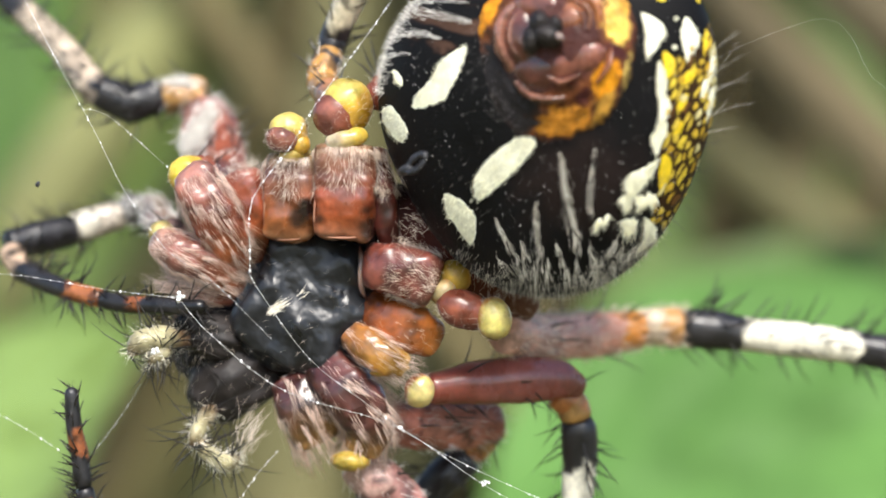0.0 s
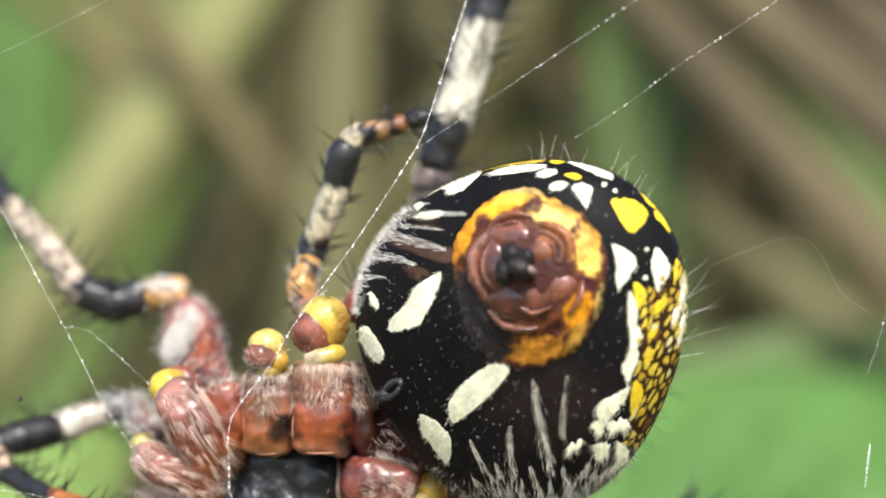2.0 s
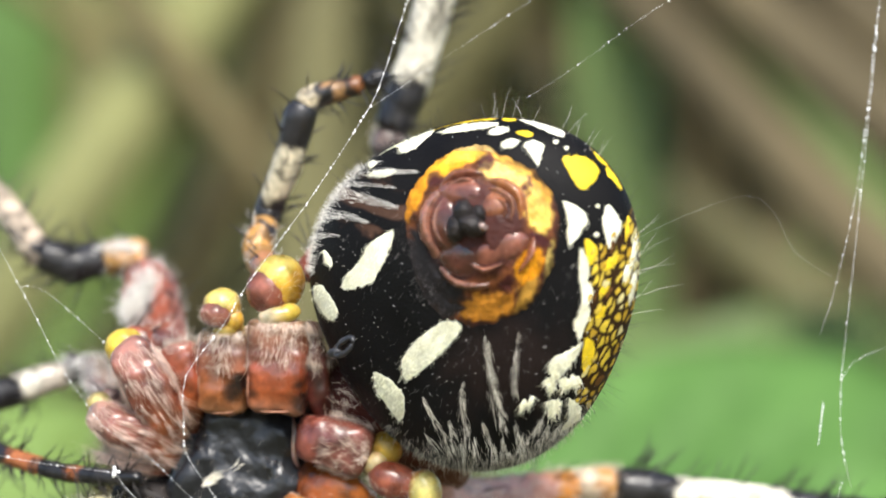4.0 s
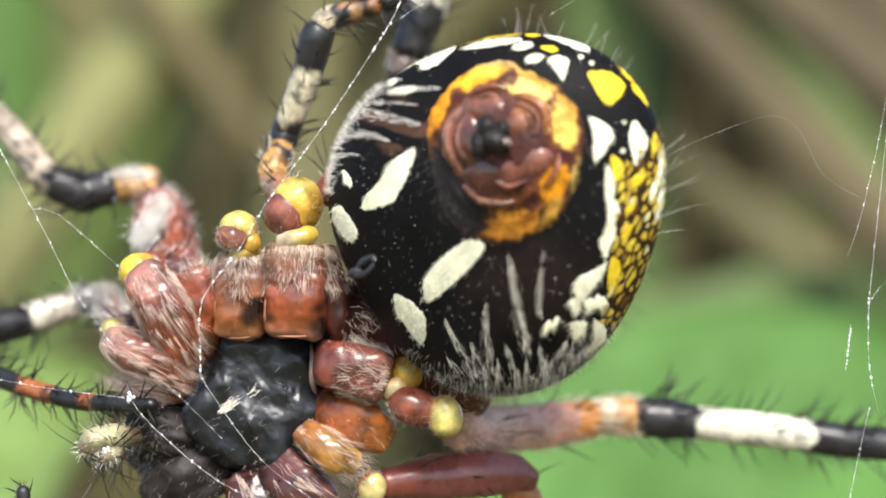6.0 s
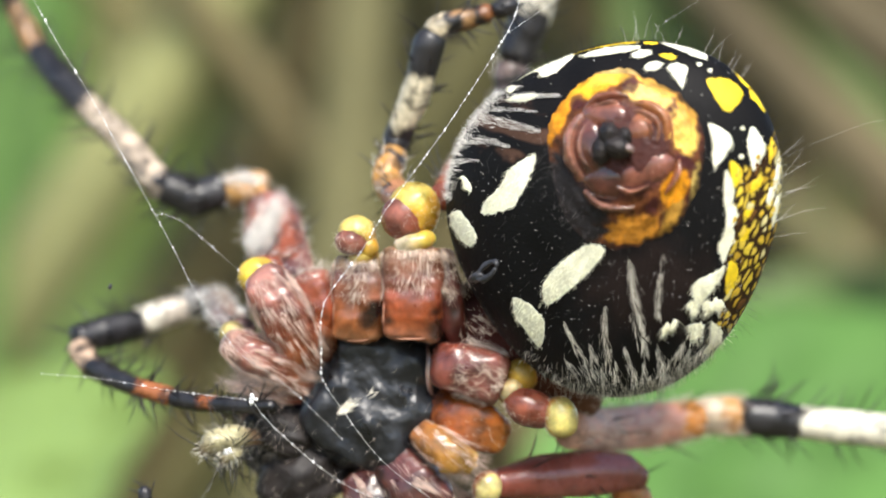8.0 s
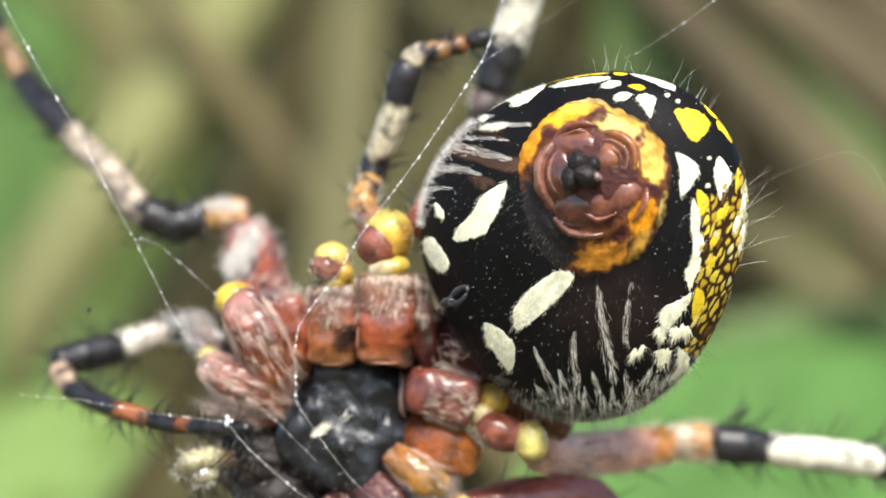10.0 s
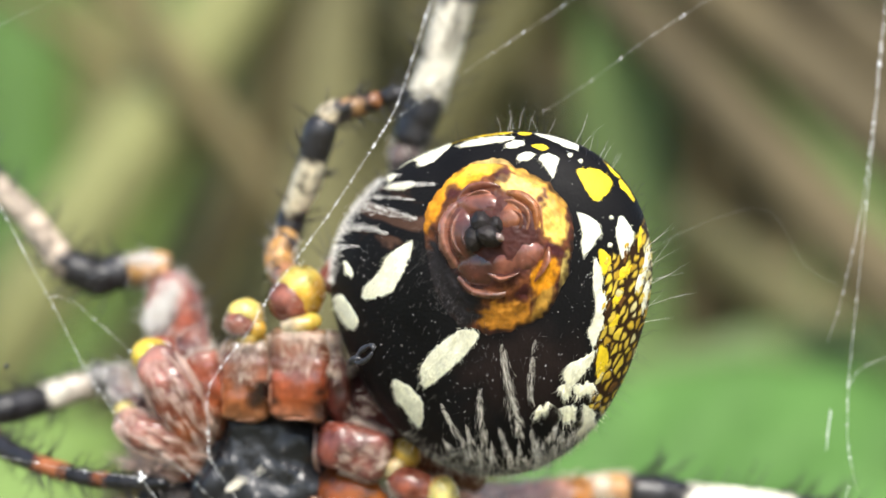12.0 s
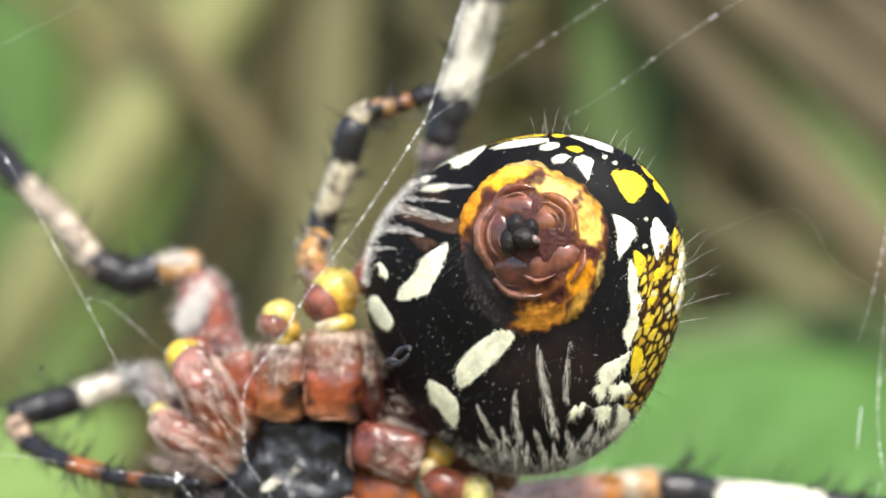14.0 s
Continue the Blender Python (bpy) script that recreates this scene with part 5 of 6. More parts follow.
leg("red-brown and black leg held below the body", (
    ("femur", bands(((-5.98, 2.50, -9.88), (-4.13, 3.50, -10.07), (-2.43, 4.50, -10.10), (-1.37, 5.10, -10.04)), (0.7, 0.85, 0.85, 0.6), ((0.3, 0.1, 0.07), (0.34, 0.13, 0.09), (0.3, 0.11, 0.07)))),
    ("patella", bands(((-1.46, 5.30, -10.11), (-2.03, 5.50, -10.83), (-2.38, 5.70, -11.23)), (0.5, 0.52, 0.5), (AMBER, ORANGE))),
    ("tibia", bands(((-2.38, 5.70, -11.23), (-3.18, 5.70, -11.90), (-3.96, 5.90, -12.69), (-5.11, 6.00, -14.24)), (0.62, 0.66, 0.62, 0.5), ((0.03, 0.03, 0.04), BLACK, WHITE))),
    ("metatarsus", bands(((-5.11, 6.00, -14.24), (-6.83, 5.50, -16.11), (-8.75, 5.50, -17.26)), (0.4, 0.34, 0.28), (BLACK, CREAM)))), 103)

leg("hairy red-brown front leg reaching down", (
    ("femur", bands(((-6.33, 2.00, -11.09), (-5.50, 2.10, -11.80), (-4.58, 2.50, -12.76), (-3.93, 2.90, -13.92)), (0.62, 0.85, 0.85, 0.7), (PINK, (0.3, 0.14, 0.12), RED))),
    ("patella", bands(((-3.93, 2.90, -13.92), (-4.21, 2.90, -15.04), (-5.05, 2.70, -15.76)), (0.6, 0.6, 0.55), (ORANGE, AMBER))),
    ("tibia", bands(((-5.05, 2.70, -15.76), (-7.46, 2.50, -16.29), (-10.40, 2.00, -16.41), (-13.12, 1.50, -15.79)), (0.55, 0.55, 0.5, 0.45), (BLACK, WHITE, BLACK))),
    ("metatarsus", bands(((-13.12, 1.50, -15.79), (-14.29, 1.30, -14.12), (-14.78, 1.10, -12.63), (-14.93, 1.00, -11.89)), (0.33, 0.32, 0.32, 0.31), (BLACK, ORANGE, BLACK))),
    ("tarsus", bands(((-14.93, 1.00, -11.93), (-15.06, 0.90, -10.79), (-15.19, 0.80, -10.14), (-15.25, 0.70, -9.41), (-15.29, 0.70, -8.68)), (0.31, 0.29, 0.27, 0.25, 0.22), (BLACK, (0.24, 0.075, 0.025), BLACK, BLACK)))), 104, 45, 0.6)

leg("short banded leg folded up behind the abdomen", (
    ("femur", bands(((-6.63, 0.10, 0.52), (-6.96, 1.50, 0.81), (-7.28, 2.50, 1.20)), (0.5, 0.54, 0.5), ((0.30, 0.13, 0.06), (0.36, 0.18, 0.05)))),
    ("patella", bands(((-7.32, 2.50, 1.07), (-7.26, 2.10, 1.57), (-7.15, 1.90, 1.89), (-7.09, 1.80, 2.07), (-7.01, 1.70, 2.31)), (0.5, 0.52, 0.5, 0.5, 0.48), ((0.42, 0.21, 0.05), (0.40, 0.20, 0.05), BLACK, (0.45, 0.24, 0.07)), 0.06)),
    ("tibia", bands(((-7.03, 1.70, 2.26), (-6.89, 1.50, 2.81), (-6.69, 1.30, 3.29), (-6.36, 1.10, 3.97), (-6.10, 0.90, 4.76), (-5.87, 0.70, 5.71), (-5.64, 0.70, 6.19)), (0.46, 0.50, 0.46, 0.52, 0.5, 0.58, 0.46), (BLACK, BLACK, (0.58, 0.51, 0.36), (0.58, 0.51, 0.36), BLACK, BLACK))),
    ("metatarsus", bands(((-5.77, 0.70, 6.08), (-5.34, 0.70, 6.41), (-4.93, 0.60, 6.48), (-4.52, 0.60, 6.59), (-4.09, 0.50, 6.71), (-3.72, 0.50, 6.79)), (0.46, 0.43, 0.39, 0.37, 0.35, 0.33), ((0.50, 0.42, 0.29), BLACK, (0.22, 0.12, 0.05), BLACK, (0.17, 0.065, 0.022)))),
    ("tarsus", bands(((-3.72, 0.50, 6.79), (-3.29, 0.50, 6.98), (-2.89, 0.50, 7.01)), (0.32, 0.33, 0.24), (BLACK, BLACK)))), 105, 34, 0.7, pale=30,
    push=lambda x, y, z: (2.2 * ease(z, 0.8, 2.5), 0.06 * ease(z, 0.8, 2.5), -0.12 * ease(z, 0.8, 2.5)))

leg("black and white hind leg raised behind the abdomen", (
    ("femur", bands(((-5.40, 1.00, 0.70), (-4.86, 4.50, 1.60), (-3.50, 6.50, 3.00), (-2.98, 7.50, 4.60)), (0.5, 0.54, 0.54, 0.54), (RED, (0.36, 0.20, 0.17), (0.09, 0.065, 0.06)))),
    ("patella", bands(((-3.00, 7.50, 4.60), (-2.98, 7.50, 5.12), (-2.90, 7.50, 5.60)), (0.6, 0.62, 0.6), (BLACK, (0.14, 0.10, 0.09)))),
    ("tibia", bands(((-2.90, 7.50, 5.52), (-2.24, 7.50, 7.16), (-1.94, 7.50, 8.00), (-1.48, 7.50, 9.60), (-1.05, 7.50, 10.90), (-0.30, 7.50, 12.68)), (0.64, 0.74, 0.7, 0.72, 0.68, 0.6), (BLACK, (0.52, 0.48, 0.38), (0.54, 0.50, 0.40), (0.52, 0.48, 0.38), BLACK))),
    ("metatarsus", bands(((-0.30, 7.50, 12.68), (0.78, 6.50, 15.51), (2.34, 5.50, 18.86)), (0.45, 0.4, 0.35), (WHITE, BLACK)))), 106, 60, 0.9, pale=60)

arched = leg("banded second leg arched outwards, black and cream", (
    ("femur", bands(((-11.42, 2.00, -1.78), (-10.61, 3.50, -1.87), (-11.00, 4.30, -0.94), (-11.11, 4.70, 0.00), (-11.36, 5.00, 0.77)), (0.6, 0.9, 1.06, 1.02, 0.7), (RED, RED, RED, (0.3, 0.12, 0.1)))),
    ("patella", bands(((-11.17, 5.00, 1.32), (-11.95, 5.10, 1.27), (-12.67, 5.10, 1.14)), (0.62, 0.62, 0.6), ((0.45, 0.25, 0.10), AMBER))),
    ("tibia", bands(((-12.59, 5.10, 1.28), (-13.72, 5.10, 0.92), (-14.92, 5.10, 1.48), (-16.12, 5.10, 2.96), (-17.24, 5.10, 3.98), (-18.05, 5.10, 4.83), (-18.91, 5.10, 5.91)), (0.62, 0.70, 0.56, 0.50, 0.48, 0.58, 0.5), (BLACK, BLACK, (0.44, 0.35, 0.26), (0.46, 0.37, 0.28), BLACK, BLACK))),
    ("metatarsus", bands(((-18.86, 5.10, 5.81), (-19.36, 5.10, 6.69), (-19.72, 5.00, 7.46), (-20.31, 4.90, 9.01), (-21.23, 4.70, 10.94)), (0.44, 0.42, 0.38, 0.36, 0.3), ((0.40, 0.22, 0.10), (0.36, 0.22, 0.12), BLACK, WHITE)))), 107,
    push=lambda x, y, z: (2.6 * ease(y, 2.5, 5.0) + 6.0 * ease(z, 1.5, 6.0), -0.16 * ease(z, -1.0, 1.2), -0.30 * ease(z, -1.0, 1.2)))

rng = np.random.default_rng(64)
b = Build()
n = 900
k = rng.uniform(0, 1, (n, 1))
roots = np.array((-11.05, 4.7, 0.55)) * (1 - k) + np.array((-11.75, 4.3, -0.80)) * k + rng.normal(0, 1, (n, 3)) * np.array((0.20, 0.10, 0.16))
hairs(b, roots, np.tile((-0.55, -0.25, -0.65), (n, 1)), 0.50, 0.011, 0.15, 0.42, rng)
roots = np.array((-12.2, 6.3, 1.42)) + rng.normal(0, 1, (260, 3)) * np.array((0.30, 0.1, 0.08))
hairs(b, roots, np.tile((-0.8, -0.2, 0.25), (260, 1)), 0.36, 0.011, 0.15, 0.25, rng)
b.part("hairs", M_HAIR_WHITE, arched, "patch of white hairs", kind="stuff")

leg("banded front leg bent back towards the mouth", (
    ("femur", bands(((-11.96, 1.50, -3.55), (-12.56, 4.00, -2.87), (-12.86, 5.10, -2.41), (-13.36, 5.30, -2.36)), (0.45, 0.55, 0.55, 0.50), ((0.20, 0.10, 0.08), (0.22, 0.17, 0.14), GREY))),
    ("patella", bands(((-13.17, 5.30, -2.32), (-13.66, 5.30, -2.45), (-14.01, 5.30, -2.59)), (0.52, 0.55, 0.5), (GREY, GREY))),
    ("tibia", bands(((-13.93, 5.30, -2.57), (-14.80, 5.10, -2.84), (-15.52, 4.90, -3.10), (-16.67, 4.50, -3.39), (-17.77, 4.10, -3.64)), (0.48, 0.56, 0.56, 0.60, 0.48), ((0.46, 0.40, 0.33), (0.56, 0.52, 0.43), BLACK, BLACK))),
    ("metatarsus", bands(((-17.55, 3.90, -3.82), (-17.08, 3.50, -4.44), (-16.37, 2.90, -4.89), (-15.53, 2.30, -5.28), (-14.28, 1.70, -5.69)), (0.44, 0.42, 0.36, 0.33, 0.32), ((0.46, 0.32, 0.22), BLACK, BLACK, (0.30, 0.10, 0.035)))),
    ("tarsus", bands(((-14.32, 1.70, -5.69), (-13.36, 1.30, -5.92), (-12.97, 1.10, -5.95), (-12.09, 0.70, -6.04), (-10.91, 0.30, -6.10)), (0.31, 0.30, 0.29, 0.27, 0.24), (BLACK, (0.24, 0.075, 0.025), BLACK, BLACK)))), 108, 38, 0.80,
    push=lambda x, y, z: (2.6 * ease(y, 0.5, 5.0), -0.22 * ease(y, 0.5, 3.5), -0.48 * ease(y, 0.5, 3.5)))


# ---- the web ----
def thread(web, points, radius=0.014, drops=8, seed=1, size=0.035, sag=0.0):
    rng = np.random.default_rng(seed)
    b = Build()
    keys = [(p, radius * 0.36, (0.8, 0.8, 0.8)) for p in points]
    ln = tube(b, keys, sides=6, step=0.5, wobble=0.12, round_ends=False)
    th = b.part("thread", M_SILK, web)
    if drops:
        b = Build()
        p = ln[0]
        for _ in range(int(drops * 2.2)):
            i = rng.integers(0, len(p) - 1)
            c = p[i] + (p[i + 1] - p[i]) * rng.uniform() + rng.normal(0, 0.01, 3)
            s = size * rng.uniform(0.15, 0.52) * (1.7 if rng.uniform() < 0.15 else 1)
            ball(b, c, (s * 1.0, s, s * rng.uniform(0.9, 2.2)), nu=8, nv=6)
        b.part("silk_glue", M_DROP, th, "tiny sticky glue drops", kind="stuff")


web = thing("spider_web", "fine white silk threads with tiny sticky droplets", "spider web")
thread(web, ((-21.00, -0.20, 11.50), (-19.09, -0.40, 8.04), (-17.85, -0.60, 5.77), (-16.72, -0.70, 3.92), (-15.49, -0.80, 1.62), (-14.37, -0.90, -0.44), (-13.43, -1.00, -2.31), (-12.77, -1.10, -3.25), (-12.03, -1.10, -4.28), (-11.01, -1.10, -4.94)), 0.015, 34, 1, 0.05)
thread(web, ((-11.60, -1.30, -5.78), (-10.86, -1.30, -6.71), (-8.36, -1.30, -8.67), (-4.80, -1.10, -9.84), (-1.90, -0.70, -11.78), (1.48, -0.50, -13.56)), 0.017, 34, 2, 0.05)
thread(web, ((-1.50, 0.40, 11.60), (-2.42, -0.50, 8.71), (-2.99, -1.50, 6.86), (-3.40, -2.40, 5.84), (-5.11, -2.40, 3.21), (-6.18, -2.40, 1.74), (-7.30, -2.20, 0.24), (-8.06, -2.00, -1.02), (-9.26, -2.00, -2.67), (-9.37, -1.60, -4.17), (-9.40, -1.20, -4.93)), 0.018, 76, 3, 0.055)
thread(web, ((-9.44, -1.10, -4.93), (-9.16, -1.30, -5.46), (-7.55, -1.50, -7.63), (-5.86, -1.50, -8.98), (-3.73, -1.10, -10.46), (-0.14, -0.70, -12.20), (2.38, -0.50, -13.20)), 0.013, 30, 4, 0.04)
thread(web, ((-18.56, 0.00, -4.94), (-16.53, -0.30, -5.11), (-14.14, -0.70, -5.50), (-11.60, -1.30, -5.78)), 0.011, 26, 5, 0.035)
thread(web, ((-11.01, -1.10, -4.94), (-10.15, -1.20, -5.64), (-8.73, -1.10, -7.07)), 0.010, 14, 6, 0.03)
thread(web, ((-14.70, -0.70, 0.20), (-14.01, 0.10, 0.03), (-12.05, -0.30, -1.64)), 0.009, 14, 7, 0.03)
thread(web, ((-3.40, -2.40, 5.84), (-2.37, -1.50, 6.58), (-1.33, -1.00, 7.32), (0.38, -0.50, 8.48), (2.01, 0.00, 9.59), (4.20, 0.30, 11.10)), 0.006, 26, 8, 0.032)
thread(web, ((1.63, -1.50, 6.20), (3.27, -1.00, 7.27), (5.27, -0.80, 8.74), (7.38, -0.60, 10.10), (9.49, -0.50, 11.52)), 0.006, 30, 9, 0.032)
thread(web, ((13.48, 0.50, 11.81), (12.90, 0.30, 5.96), (12.20, 0.20, -0.43), (11.94, 0.20, -2.98), (11.94, 0.20, -4.99), (12.25, 0.20, -6.45)), 0.016, 40, 10, 0.05)
thread(web, ((13.21, 0.50, 9.26), (12.58, 0.30, 3.95), (11.74, 0.10, 0.12), (11.23, 0.10, -1.43)), 0.012, 18, 11, 0.06)
thread(web, ((11.94, 0.20, -2.98), (12.34, 0.20, -2.34), (13.45, 0.30, -1.86), (16.04, 0.50, -0.99)), 0.010, 10, 12, 0.04)
thread(web, ((11.34, 0.10, -3.62), (11.27, 0.10, -4.25), (11.16, 0.10, -5.07)), 0.007, 20, 13, 0.04)
thread(web, ((11.94, 0.20, -6.27), (11.65, 0.20, -7.54), (11.25, 0.20, -9.37)), 0.012, 10, 14, 0.04)
thread(web, ((5.25, -1.50, 1.74), (6.56, -1.10, 2.37), (8.72, -0.90, 3.08), (9.63, -0.70, 2.55), (10.37, -0.50, 1.21), (11.60, -0.10, 0.46)), 0.005, 0, 15)
thread(web, ((-18.45, 1.50, -9.27), (-17.13, 1.30, -9.90), (-15.73, 1.10, -10.75)), 0.010, 12, 16, 0.04)
thread(web, ((-13.10, 1.30, -8.61), (-13.71, 1.10, -9.61), (-14.70, 0.90, -10.97)), 0.009, 10, 17, 0.035)
thread(web, ((-8.68, 1.10, -10.80), (-9.31, 0.90, -11.52), (-9.84, 0.70, -12.32), (-10.65, 0.50, -13.67)), 0.011, 10, 18, 0.05)
thread(web, ((-18.22, -0.50, 8.38), (-16.55, -0.50, 9.19), (-14.69, -0.50, 10.09), (-11.53, -0.50, 11.71)), 0.008, 4, 19, 0.03)
b = Build()
ball(b, (-16.34, 0.50, -2.14), (0.07, 0.05, 0.10), (0, 20, 0), lump=0.3)
b.part("speck", M_DARK, web, "tiny dark speck caught in the silk")
knot_rng = np.random.default_rng(3)
for c, r in (((-11.61, -1.40, -5.76), 0.13), ((-12.40, -0.50, -7.48), 0.10), ((-4.66, -1.20, -9.87), 0.07), ((-1.94, -0.80, -11.70), 0.09)):
    b = Build()
    for _ in range(9):
        ball(b, np.array(c) + knot_rng.normal(0, r * 0.55, 3), np.ones(3) * r * knot_rng.uniform(0.25, 0.6), nu=10, nv=8, lump=0.3)
    b.part("silk_knot", M_DROP, web, "shining knot of silk")


# ---- behind: grass, leaves, ground ----
GROUND = -EYE * 1000 - ORIGIN[2]


def blade(name, label, category, foot, tip, width, mat, bow=(0, 0, 0), fold=0.25, group="grass", thick=0.35):
    """A long grass blade from the ground to its tip, with a folded midrib and a thickness."""
    foot, tip, bow = np.array(foot, float), np.array(tip, float), np.array(bow, float)
    n = 28
    s = np.linspace(0, 1, n)[:, None]
    p = foot + (tip - foot) * s + bow * (4 * s * (1 - s))
    t = np.gradient(p, axis=0)
    t /= np.linalg.norm(t, axis=1)[:, None]
    side = np.cross(t, np.array([0, -1.0, 0]))
    side /= np.linalg.norm(side, axis=1)[:, None]
    nrm = np.cross(side, t)
    w = width / 2 * np.clip(np.minimum(1.0, (1.02 - s) * 3.2), 0.03, 1) * (0.85 + 0.15 * np.sin(s * 3))
    rows = [p - side * w, p + nrm * w * fold, p + side * w]
    vv = [r for r in rows] + [r + nrm * -thick for r in rows]
    v = np.stack(vv, 1).reshape(-1, 3)
    f = []
    for i in range(n - 1):
        o, q = i * 6, (i + 1) * 6
        for k1, k2 in ((0, 1), (1, 2), (2, 5), (5, 4), (4, 3), (3, 0)):
            f.append((o + k1, o + k2, q + k2, q + k1))
    b = Build()
    b.add(v, f)
    e = thing(name, label, category, foot, group)
    b.part("blade", mat, e, base=foot)
    b = Build()
    tube(b, [(tuple(q + m2 * fold * 0.9), max(0.5 * float(k), 0.06), (0.2, 0.3, 0.1)) for q, m2, k in zip(p[:-2], nrm[:-2] * w[:-2], 1 - s[:-2, 0] * 0.8)], sides=6, step=30.0)
    b.part("midrib", mat, e, base=foot)
    return e


def stalk(name, label, foot, tip, r, mat, bow=(0, 0, 0), group="dry stems"):
    foot, tip, bow = np.array(foot, float), np.array(tip, float), np.array(bow, float)
    b = Build()
    keys = []
    for k in range(9):
        s = k / 8
        keys.append((tuple(foot + (tip - foot) * s + bow * 4 * s * (1 - s)), r * (1 - 0.35 * s) * (1.2 if k % 2 else 1.0), (0.3, 0.25, 0.15)))
    tube(b, keys, sides=10, step=8.0, wobble=0.03)
    e = thing(name, label, "plant stem", foot, group)
    b.part("stem", mat, e, base=foot)
    for k in (2, 4, 6):
        b = Build()
        ball(b, keys[k][0], (r * 1.25, r * 1.25, r * 0.9), nu=14, nv=8, lump=0.1)
        b.part("node", mat, e, base=foot)
    return e


def leaf(label, stem_foot, base, tip, width, mat, cup=0.18, droop=0.0):
    """A broad leaf on a stalk: blade with midrib and side veins."""
    base, tip = np.array(base, float), np.array(tip, float)
    n, m = 36, 21
    ax = tip - base
    t = ax / np.linalg.norm(ax)
    up = np.array([0, -0.75, 0.65])
    side = np.cross(t, up)
    side /= np.linalg.norm(side)
    nrm = np.cross(side, t)
    if nrm[1] > 0:
        nrm = -nrm
    v = []
    for k in (0, 1):
        for i in range(n):
            s = i / (n - 1)
            w = width / 2 * (math.sin(math.pi * min(1, s ** 0.75 * 0.99 + 0.01)) ** 0.7)
            for j in range(m):
                q = 2 * j / (m - 1) - 1
                h = -cup * width * 0.5 * (1 - q * q) * 0.5 + 0.35 * math.sin((abs(q) * 4 - s * 9) * 3.0) + 1.2 * math.exp(-(q * 9) ** 2)
                v.append(base + ax * s + side * (w * q) + nrm * (h - k * 0.4) + np.array([0, 0, -droop * s * s]))
    f = []
    o = n * m
    for i in range(n - 1):
        for j in range(m - 1):
            a0, a1, a2, a3 = i * m + j, i * m + j + 1, (i + 1) * m + j + 1, (i + 1) * m + j
            f += [(a0, a1, a2, a3), (o + a3, o + a2, o + a1, o + a0)]
    rim = [j for j in range(m)] + [i * m + m - 1 for i in range(1, n)] + [(n - 1) * m + j for j in range(m - 2, -1, -1)] + [i * m for i in range(n - 2, 0, -1)]
    f += [(rim[k], rim[(k + 1) % len(rim)], o + rim[(k + 1) % len(rim)], o + rim[k]) for k in range(len(rim))]
    foot = np.array(stem_foot, float)
    e = thing("broad_leaf_plant", label, "plant", foot, "broad leaves")
    b = Build()
    b.add(v, f)
    b.part("leaf", mat, e, base=foot)
    b = Build()
    mid = (foot + base) / 2 + np.array([0, 12.0, 0])
    tube(b, [(tuple(foot), 1.6, (0.2, 0.3, 0.1)), (tuple(mid), 1.3, (0.2, 0.3, 0.1)), (tuple(base), 0.9, (0.2, 0.3, 0.1))], sides=10, step=8.0)
    b.part("stem", M_GREEN, e, base=foot)


def foot_of(p, dx=0.0, dy=10.0):
    return (p[0] + dx, p[1] + dy, GROUND)


# green blades
p = (-49.20, 190.50, -0.74)
blade("grass_blade", "broad upright green grass blade", "grass", foot_of(p, -6, 4), (p[0] + 5, p[1], p[2] + 220), 12.0, M_GREEN, (2, 0, 0))
p = (13.20, 140.50, 18.30)
blade("grass_blade", "narrow upright olive green grass blade", "grass", foot_of(p, 3, 6), (p[0] - 0.8, p[1], p[2] + 150), 10.5, M_DULL)
p = (-23.89, 125.50, 16.31)
blade("grass_blade", "stale brown grass blade", "grass", foot_of(p, -30, 6), (p[0] + 24, p[1] + 10, p[2] + 140), 7.0, M_STALE)
p = (-46.50, 125.50, -0.71)
blade("grass_blade", "soft green grass blade", "grass", foot_of(p, -6, 4), (p[0] + 2, p[1], p[2] + 150), 7.0, M_GREEN, (1, 0, 0))
p = (-38.60, 200.50, -0.83)
blade("grass_blade", "broad olive grass blade", "grass", foot_of(p, -12, 4), (p[0] + 9, p[1], p[2] + 190), 27.0, M_OLIVE, (2, 0, 0))
p = (-18.50, 205.50, -0.80)
blade("grass_blade", "broad stale brown grass blade", "grass", foot_of(p, -16, 4), (p[0] + 10, p[1], p[2] + 190), 22.0, M_STALE, (2, 0, 0))
p = (-30.50, 228.50, -0.80)
blade("grass_blade", "broad dull olive grass blade", "grass", foot_of(p, -14, 4), (p[0] + 12, p[1], p[2] + 200), 27.0, M_OLIVE, (2, 0, 0))
p = (-46.00, 215.50, -0.80)
blade("grass_blade", "soft yellowish green grass blade", "grass", foot_of(p, -10, 4), (p[0] + 6, p[1], p[2] + 200), 15.0, M_LIME, (2, 0, 0))
p = (-40.60, 140.50, 16.40)
blade("grass_blade", "dark green grass blade", "grass", foot_of(p, -20, 6), (p[0] + 2, p[1] + 10, p[2] + 160), 5.0, M_GREEN)
# broad leaves below
p = (10.70, 85.50, -15.51)
leaf("broad bright green leaf", foot_of(p, -6, 30), (-0.38, 100.50, -21.85), (33.65, 90.50, -9.60), 28, M_LEAF)
leaf("broad dull green leaf behind the bright one", foot_of(p, 20, 50), (5.65, 115.50, -14.96), (38.66, 125.50, -3.75), 16, M_DULL)
p = (-28.17, 90.50, -17.28)
leaf("small yellowish green leaf among grass", foot_of(p, -8, 20), (-45.99, 100.50, -26.69), (-23.60, 92.50, -9.20), 19, M_LIME)
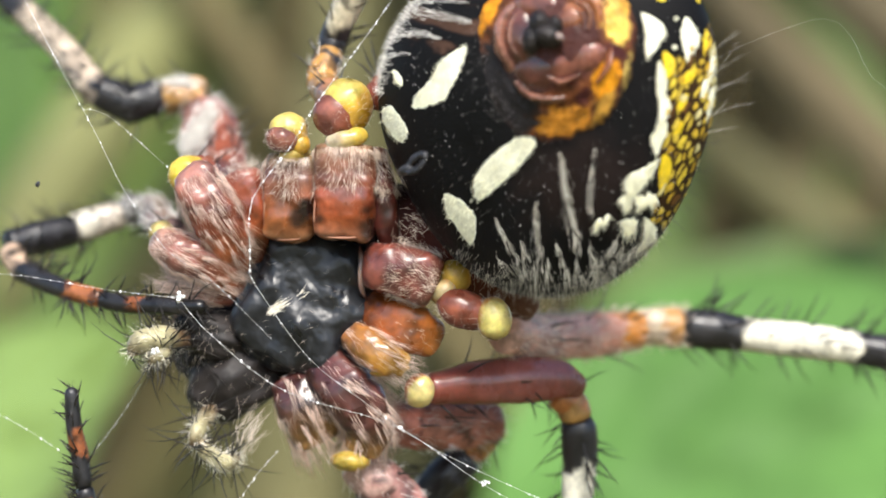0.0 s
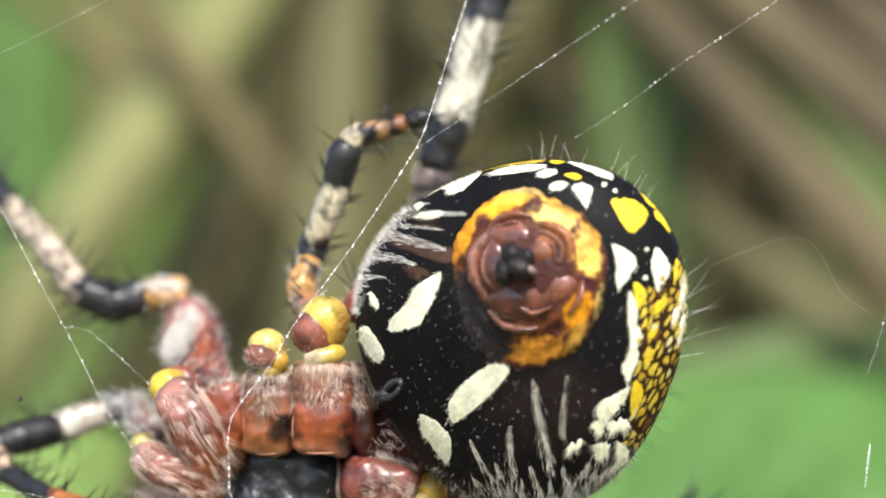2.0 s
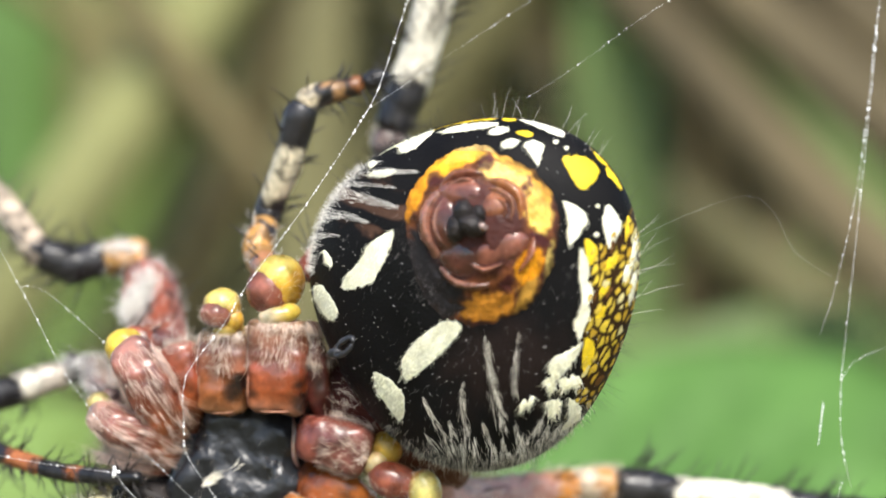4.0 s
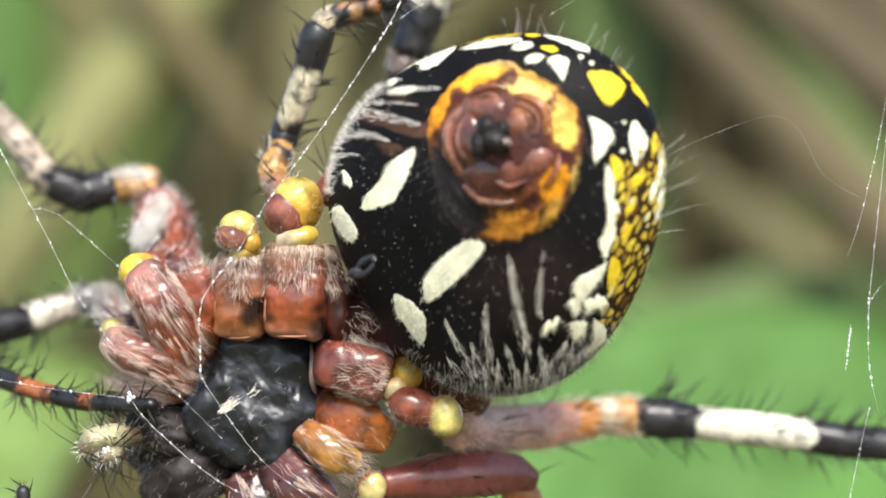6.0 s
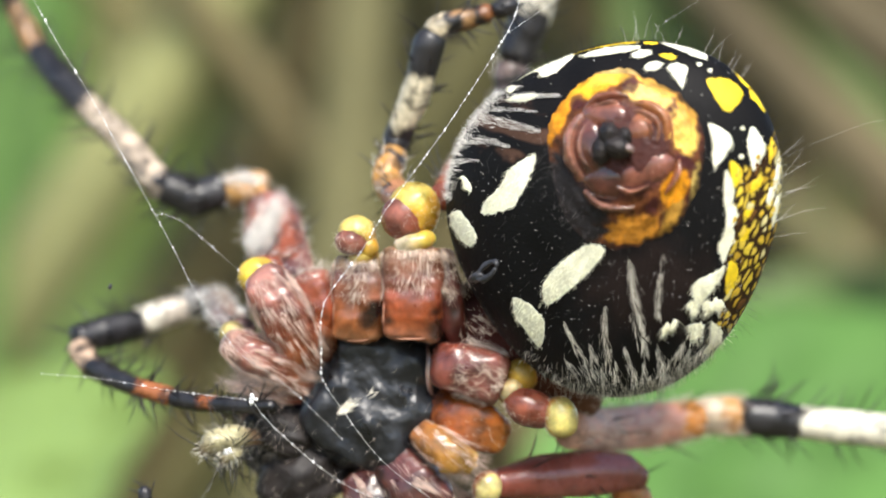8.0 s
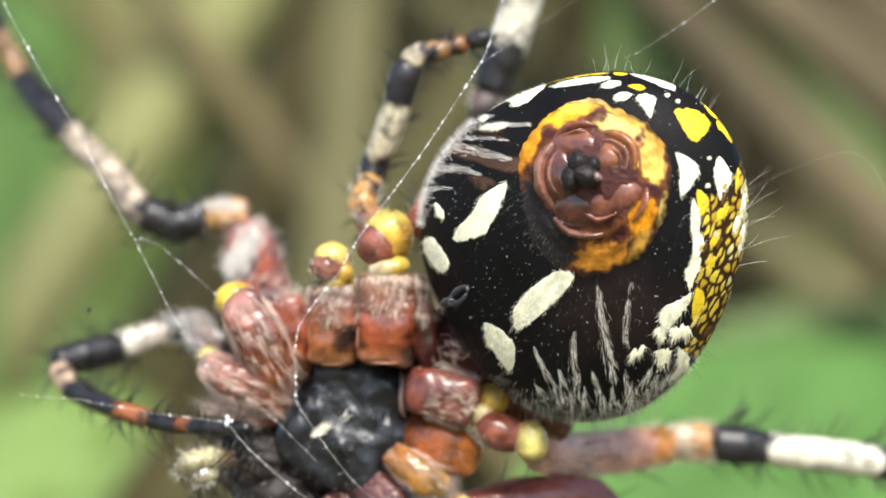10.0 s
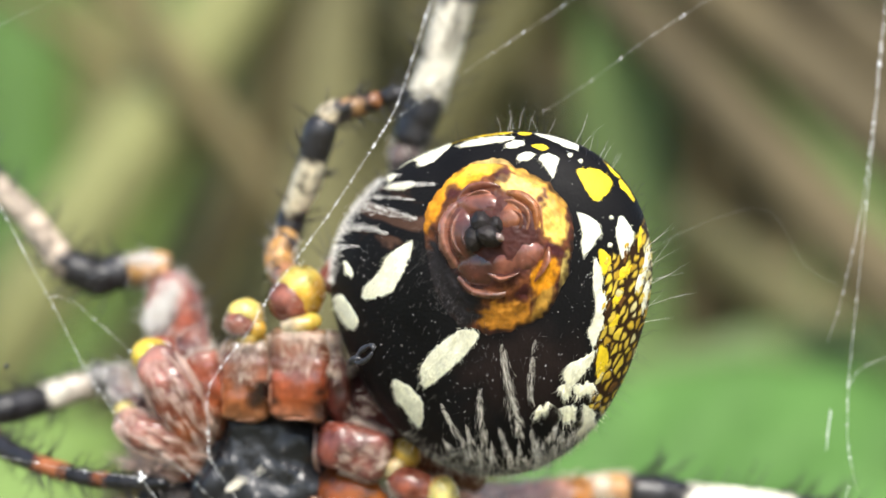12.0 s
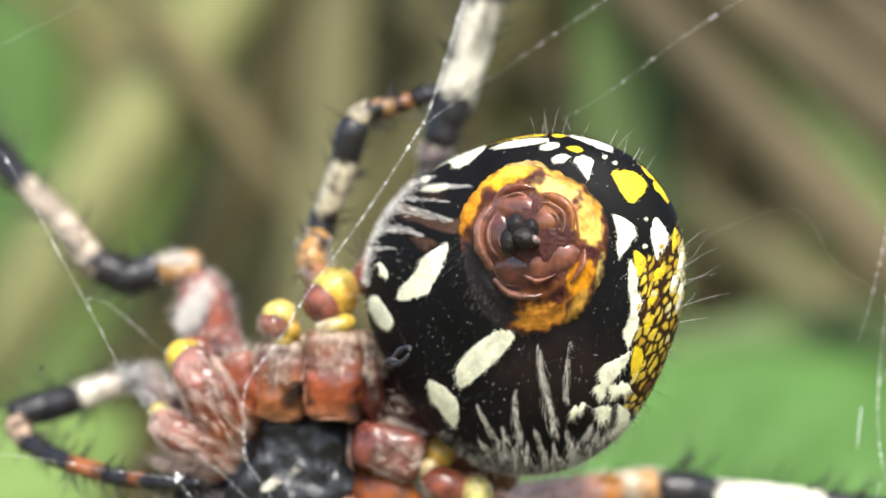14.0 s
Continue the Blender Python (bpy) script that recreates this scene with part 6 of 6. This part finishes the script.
# dry stems across the view
for a0, a1, r, m, nm in (((12.23, 140.50, 24.62), (34.43, 110.50, -4.07), 3.0, M_BROWN, "tan"), ((18.78, 135.50, 24.95), (37.55, 115.50, 5.42), 3.4, M_BROWN, "tan"),
                     ((24.11, 150.50, 20.70), (35.22, 150.50, 6.43), 2.2, M_DULL, "olive green"), ((27.98, 165.50, 29.76), (46.99, 150.50, 10.24), 4.5, M_BROWN, "dark brown"), ((8.39, 160.50, 13.56), (36.19, 145.50, -8.55), 3.2, M_STALE, "brown"),
                     ((-22.54, 165.50, 2.49), (-12.85, 155.50, 25.21), 2.6, M_DEAD, "brown"), ((-35.80, 155.50, 2.70), (-18.15, 155.50, 28.48), 5.0, M_OLIVE, "olive"),
                     ((-16.17, 175.50, -2.50), (-9.83, 175.50, 29.00), 5.0, M_STALE, "brown"), ((-5.90, 160.50, 8.60), (8.04, 150.50, 27.68), 4.2, M_STALE, "brown"),
                     ((-25.32, 170.00, 2.87), (-11.82, 170.00, 23.04), 2.4, M_STALE, "brown"), ((-9.38, 150.00, -2.25), (-22.06, 150.00, 14.62), 2.0, M_STRAW, "straw-coloured"), ((-36.80, 190.00, -1.56), (-27.98, 190.00, 23.62), 5.0, M_LIME, "yellowish green"),
                     ((-30.01, 165.00, 18.08), (-14.92, 165.00, 6.96), 1.6, M_STRAW, "straw-coloured"), ((-19.00, 180.00, -0.47), (-6.66, 180.00, 17.70), 2.4, M_DEAD, "brown")):
    a0, a1 = np.array(a0), np.array(a1)
    lo, hi = (a0, a1) if a0[2] < a1[2] else (a1, a0)
    d = (hi - lo) / np.linalg.norm(hi - lo)
    foot = lo + d * ((GROUND - lo[2]) / d[2])
    stalk("dry_stem", nm + " dry stem leaning in the grass", foot, hi + d * 60, r, m)
# a stand of dead grass farther back
rng = np.random.default_rng(77)
for mat, nm, lab, n, y0, y1 in ((M_STRAW, "dry_grass", "thick stand of dry straw-coloured grass", 400, 240, 520), (M_DEAD, "dead_grass", "dark brown dead grass", 320, 240, 520), (M_GREEN, "green_grass", "olive green grass among the straw", 50, 240, 520)):
    b = Build()
    for _ in range(n):
        x, y = rng.uniform(-110, 110), rng.uniform(y0, y1)
        ln = rng.uniform(-260, 260)
        h = rng.uniform(800, 1200)
        w = rng.uniform(4, 10)
        k = np.linspace(0, 1, 7)[:, None]
        pts = np.array([x - ln * 0.5, y, GROUND]) + k * np.array([ln, rng.uniform(-20, 20), h]) + np.array([rng.uniform(-20, 20), 0, 0]) * 4 * k * (1 - k)
        sd = np.array([w / 2, 0, 0]) * (1.05 - k)
        v = np.concatenate([pts - sd, pts + sd, pts + np.array([0, 0.8, 0])])
        f = [(i, i + 1, 8 + i, 7 + i) for i in range(6)] + [(7 + i, 8 + i, 15 + i, 14 + i) for i in range(6)] + [(14 + i, 15 + i, i + 1, i) for i in range(6)]
        b.add(v, f)
    base = (0, 300, GROUND)
    ob = b.part(nm, mat, None, base=base)
    ob.location = ((ORIGIN[0] + base[0]) * MM, (ORIGIN[1] + base[1]) * MM, EYE + (ORIGIN[2] + base[2]) * MM)
    tagged(ob, lab, "grass", "", "stuff")


# the ground is one sheet out to the horizon
gb = Build()
S = 60000.0
nx = 24
lin = np.sign(np.linspace(-1, 1, nx)) * np.abs(np.linspace(-1, 1, nx)) ** 3 * S
gv = [(x, y, 6 * noise.noise(Vector((x * 0.01, y * 0.01, 0))) * math.exp(-(x * x + y * y) / 4e6) - 6) for x in lin for y in lin]
gb.add(gv, [(i * nx + j, (i + 1) * nx + j, (i + 1) * nx + j + 1, i * nx + j + 1) for i in range(nx - 1) for j in range(nx - 1)])
g = gb.part("ground", M_SOIL, None)
g.location = (0, 0, 0)
tagged(g, "brown soil with dry litter and low grass", "ground", "", "structure")


def motions():
    """Nothing but the camera moves."""


motions()
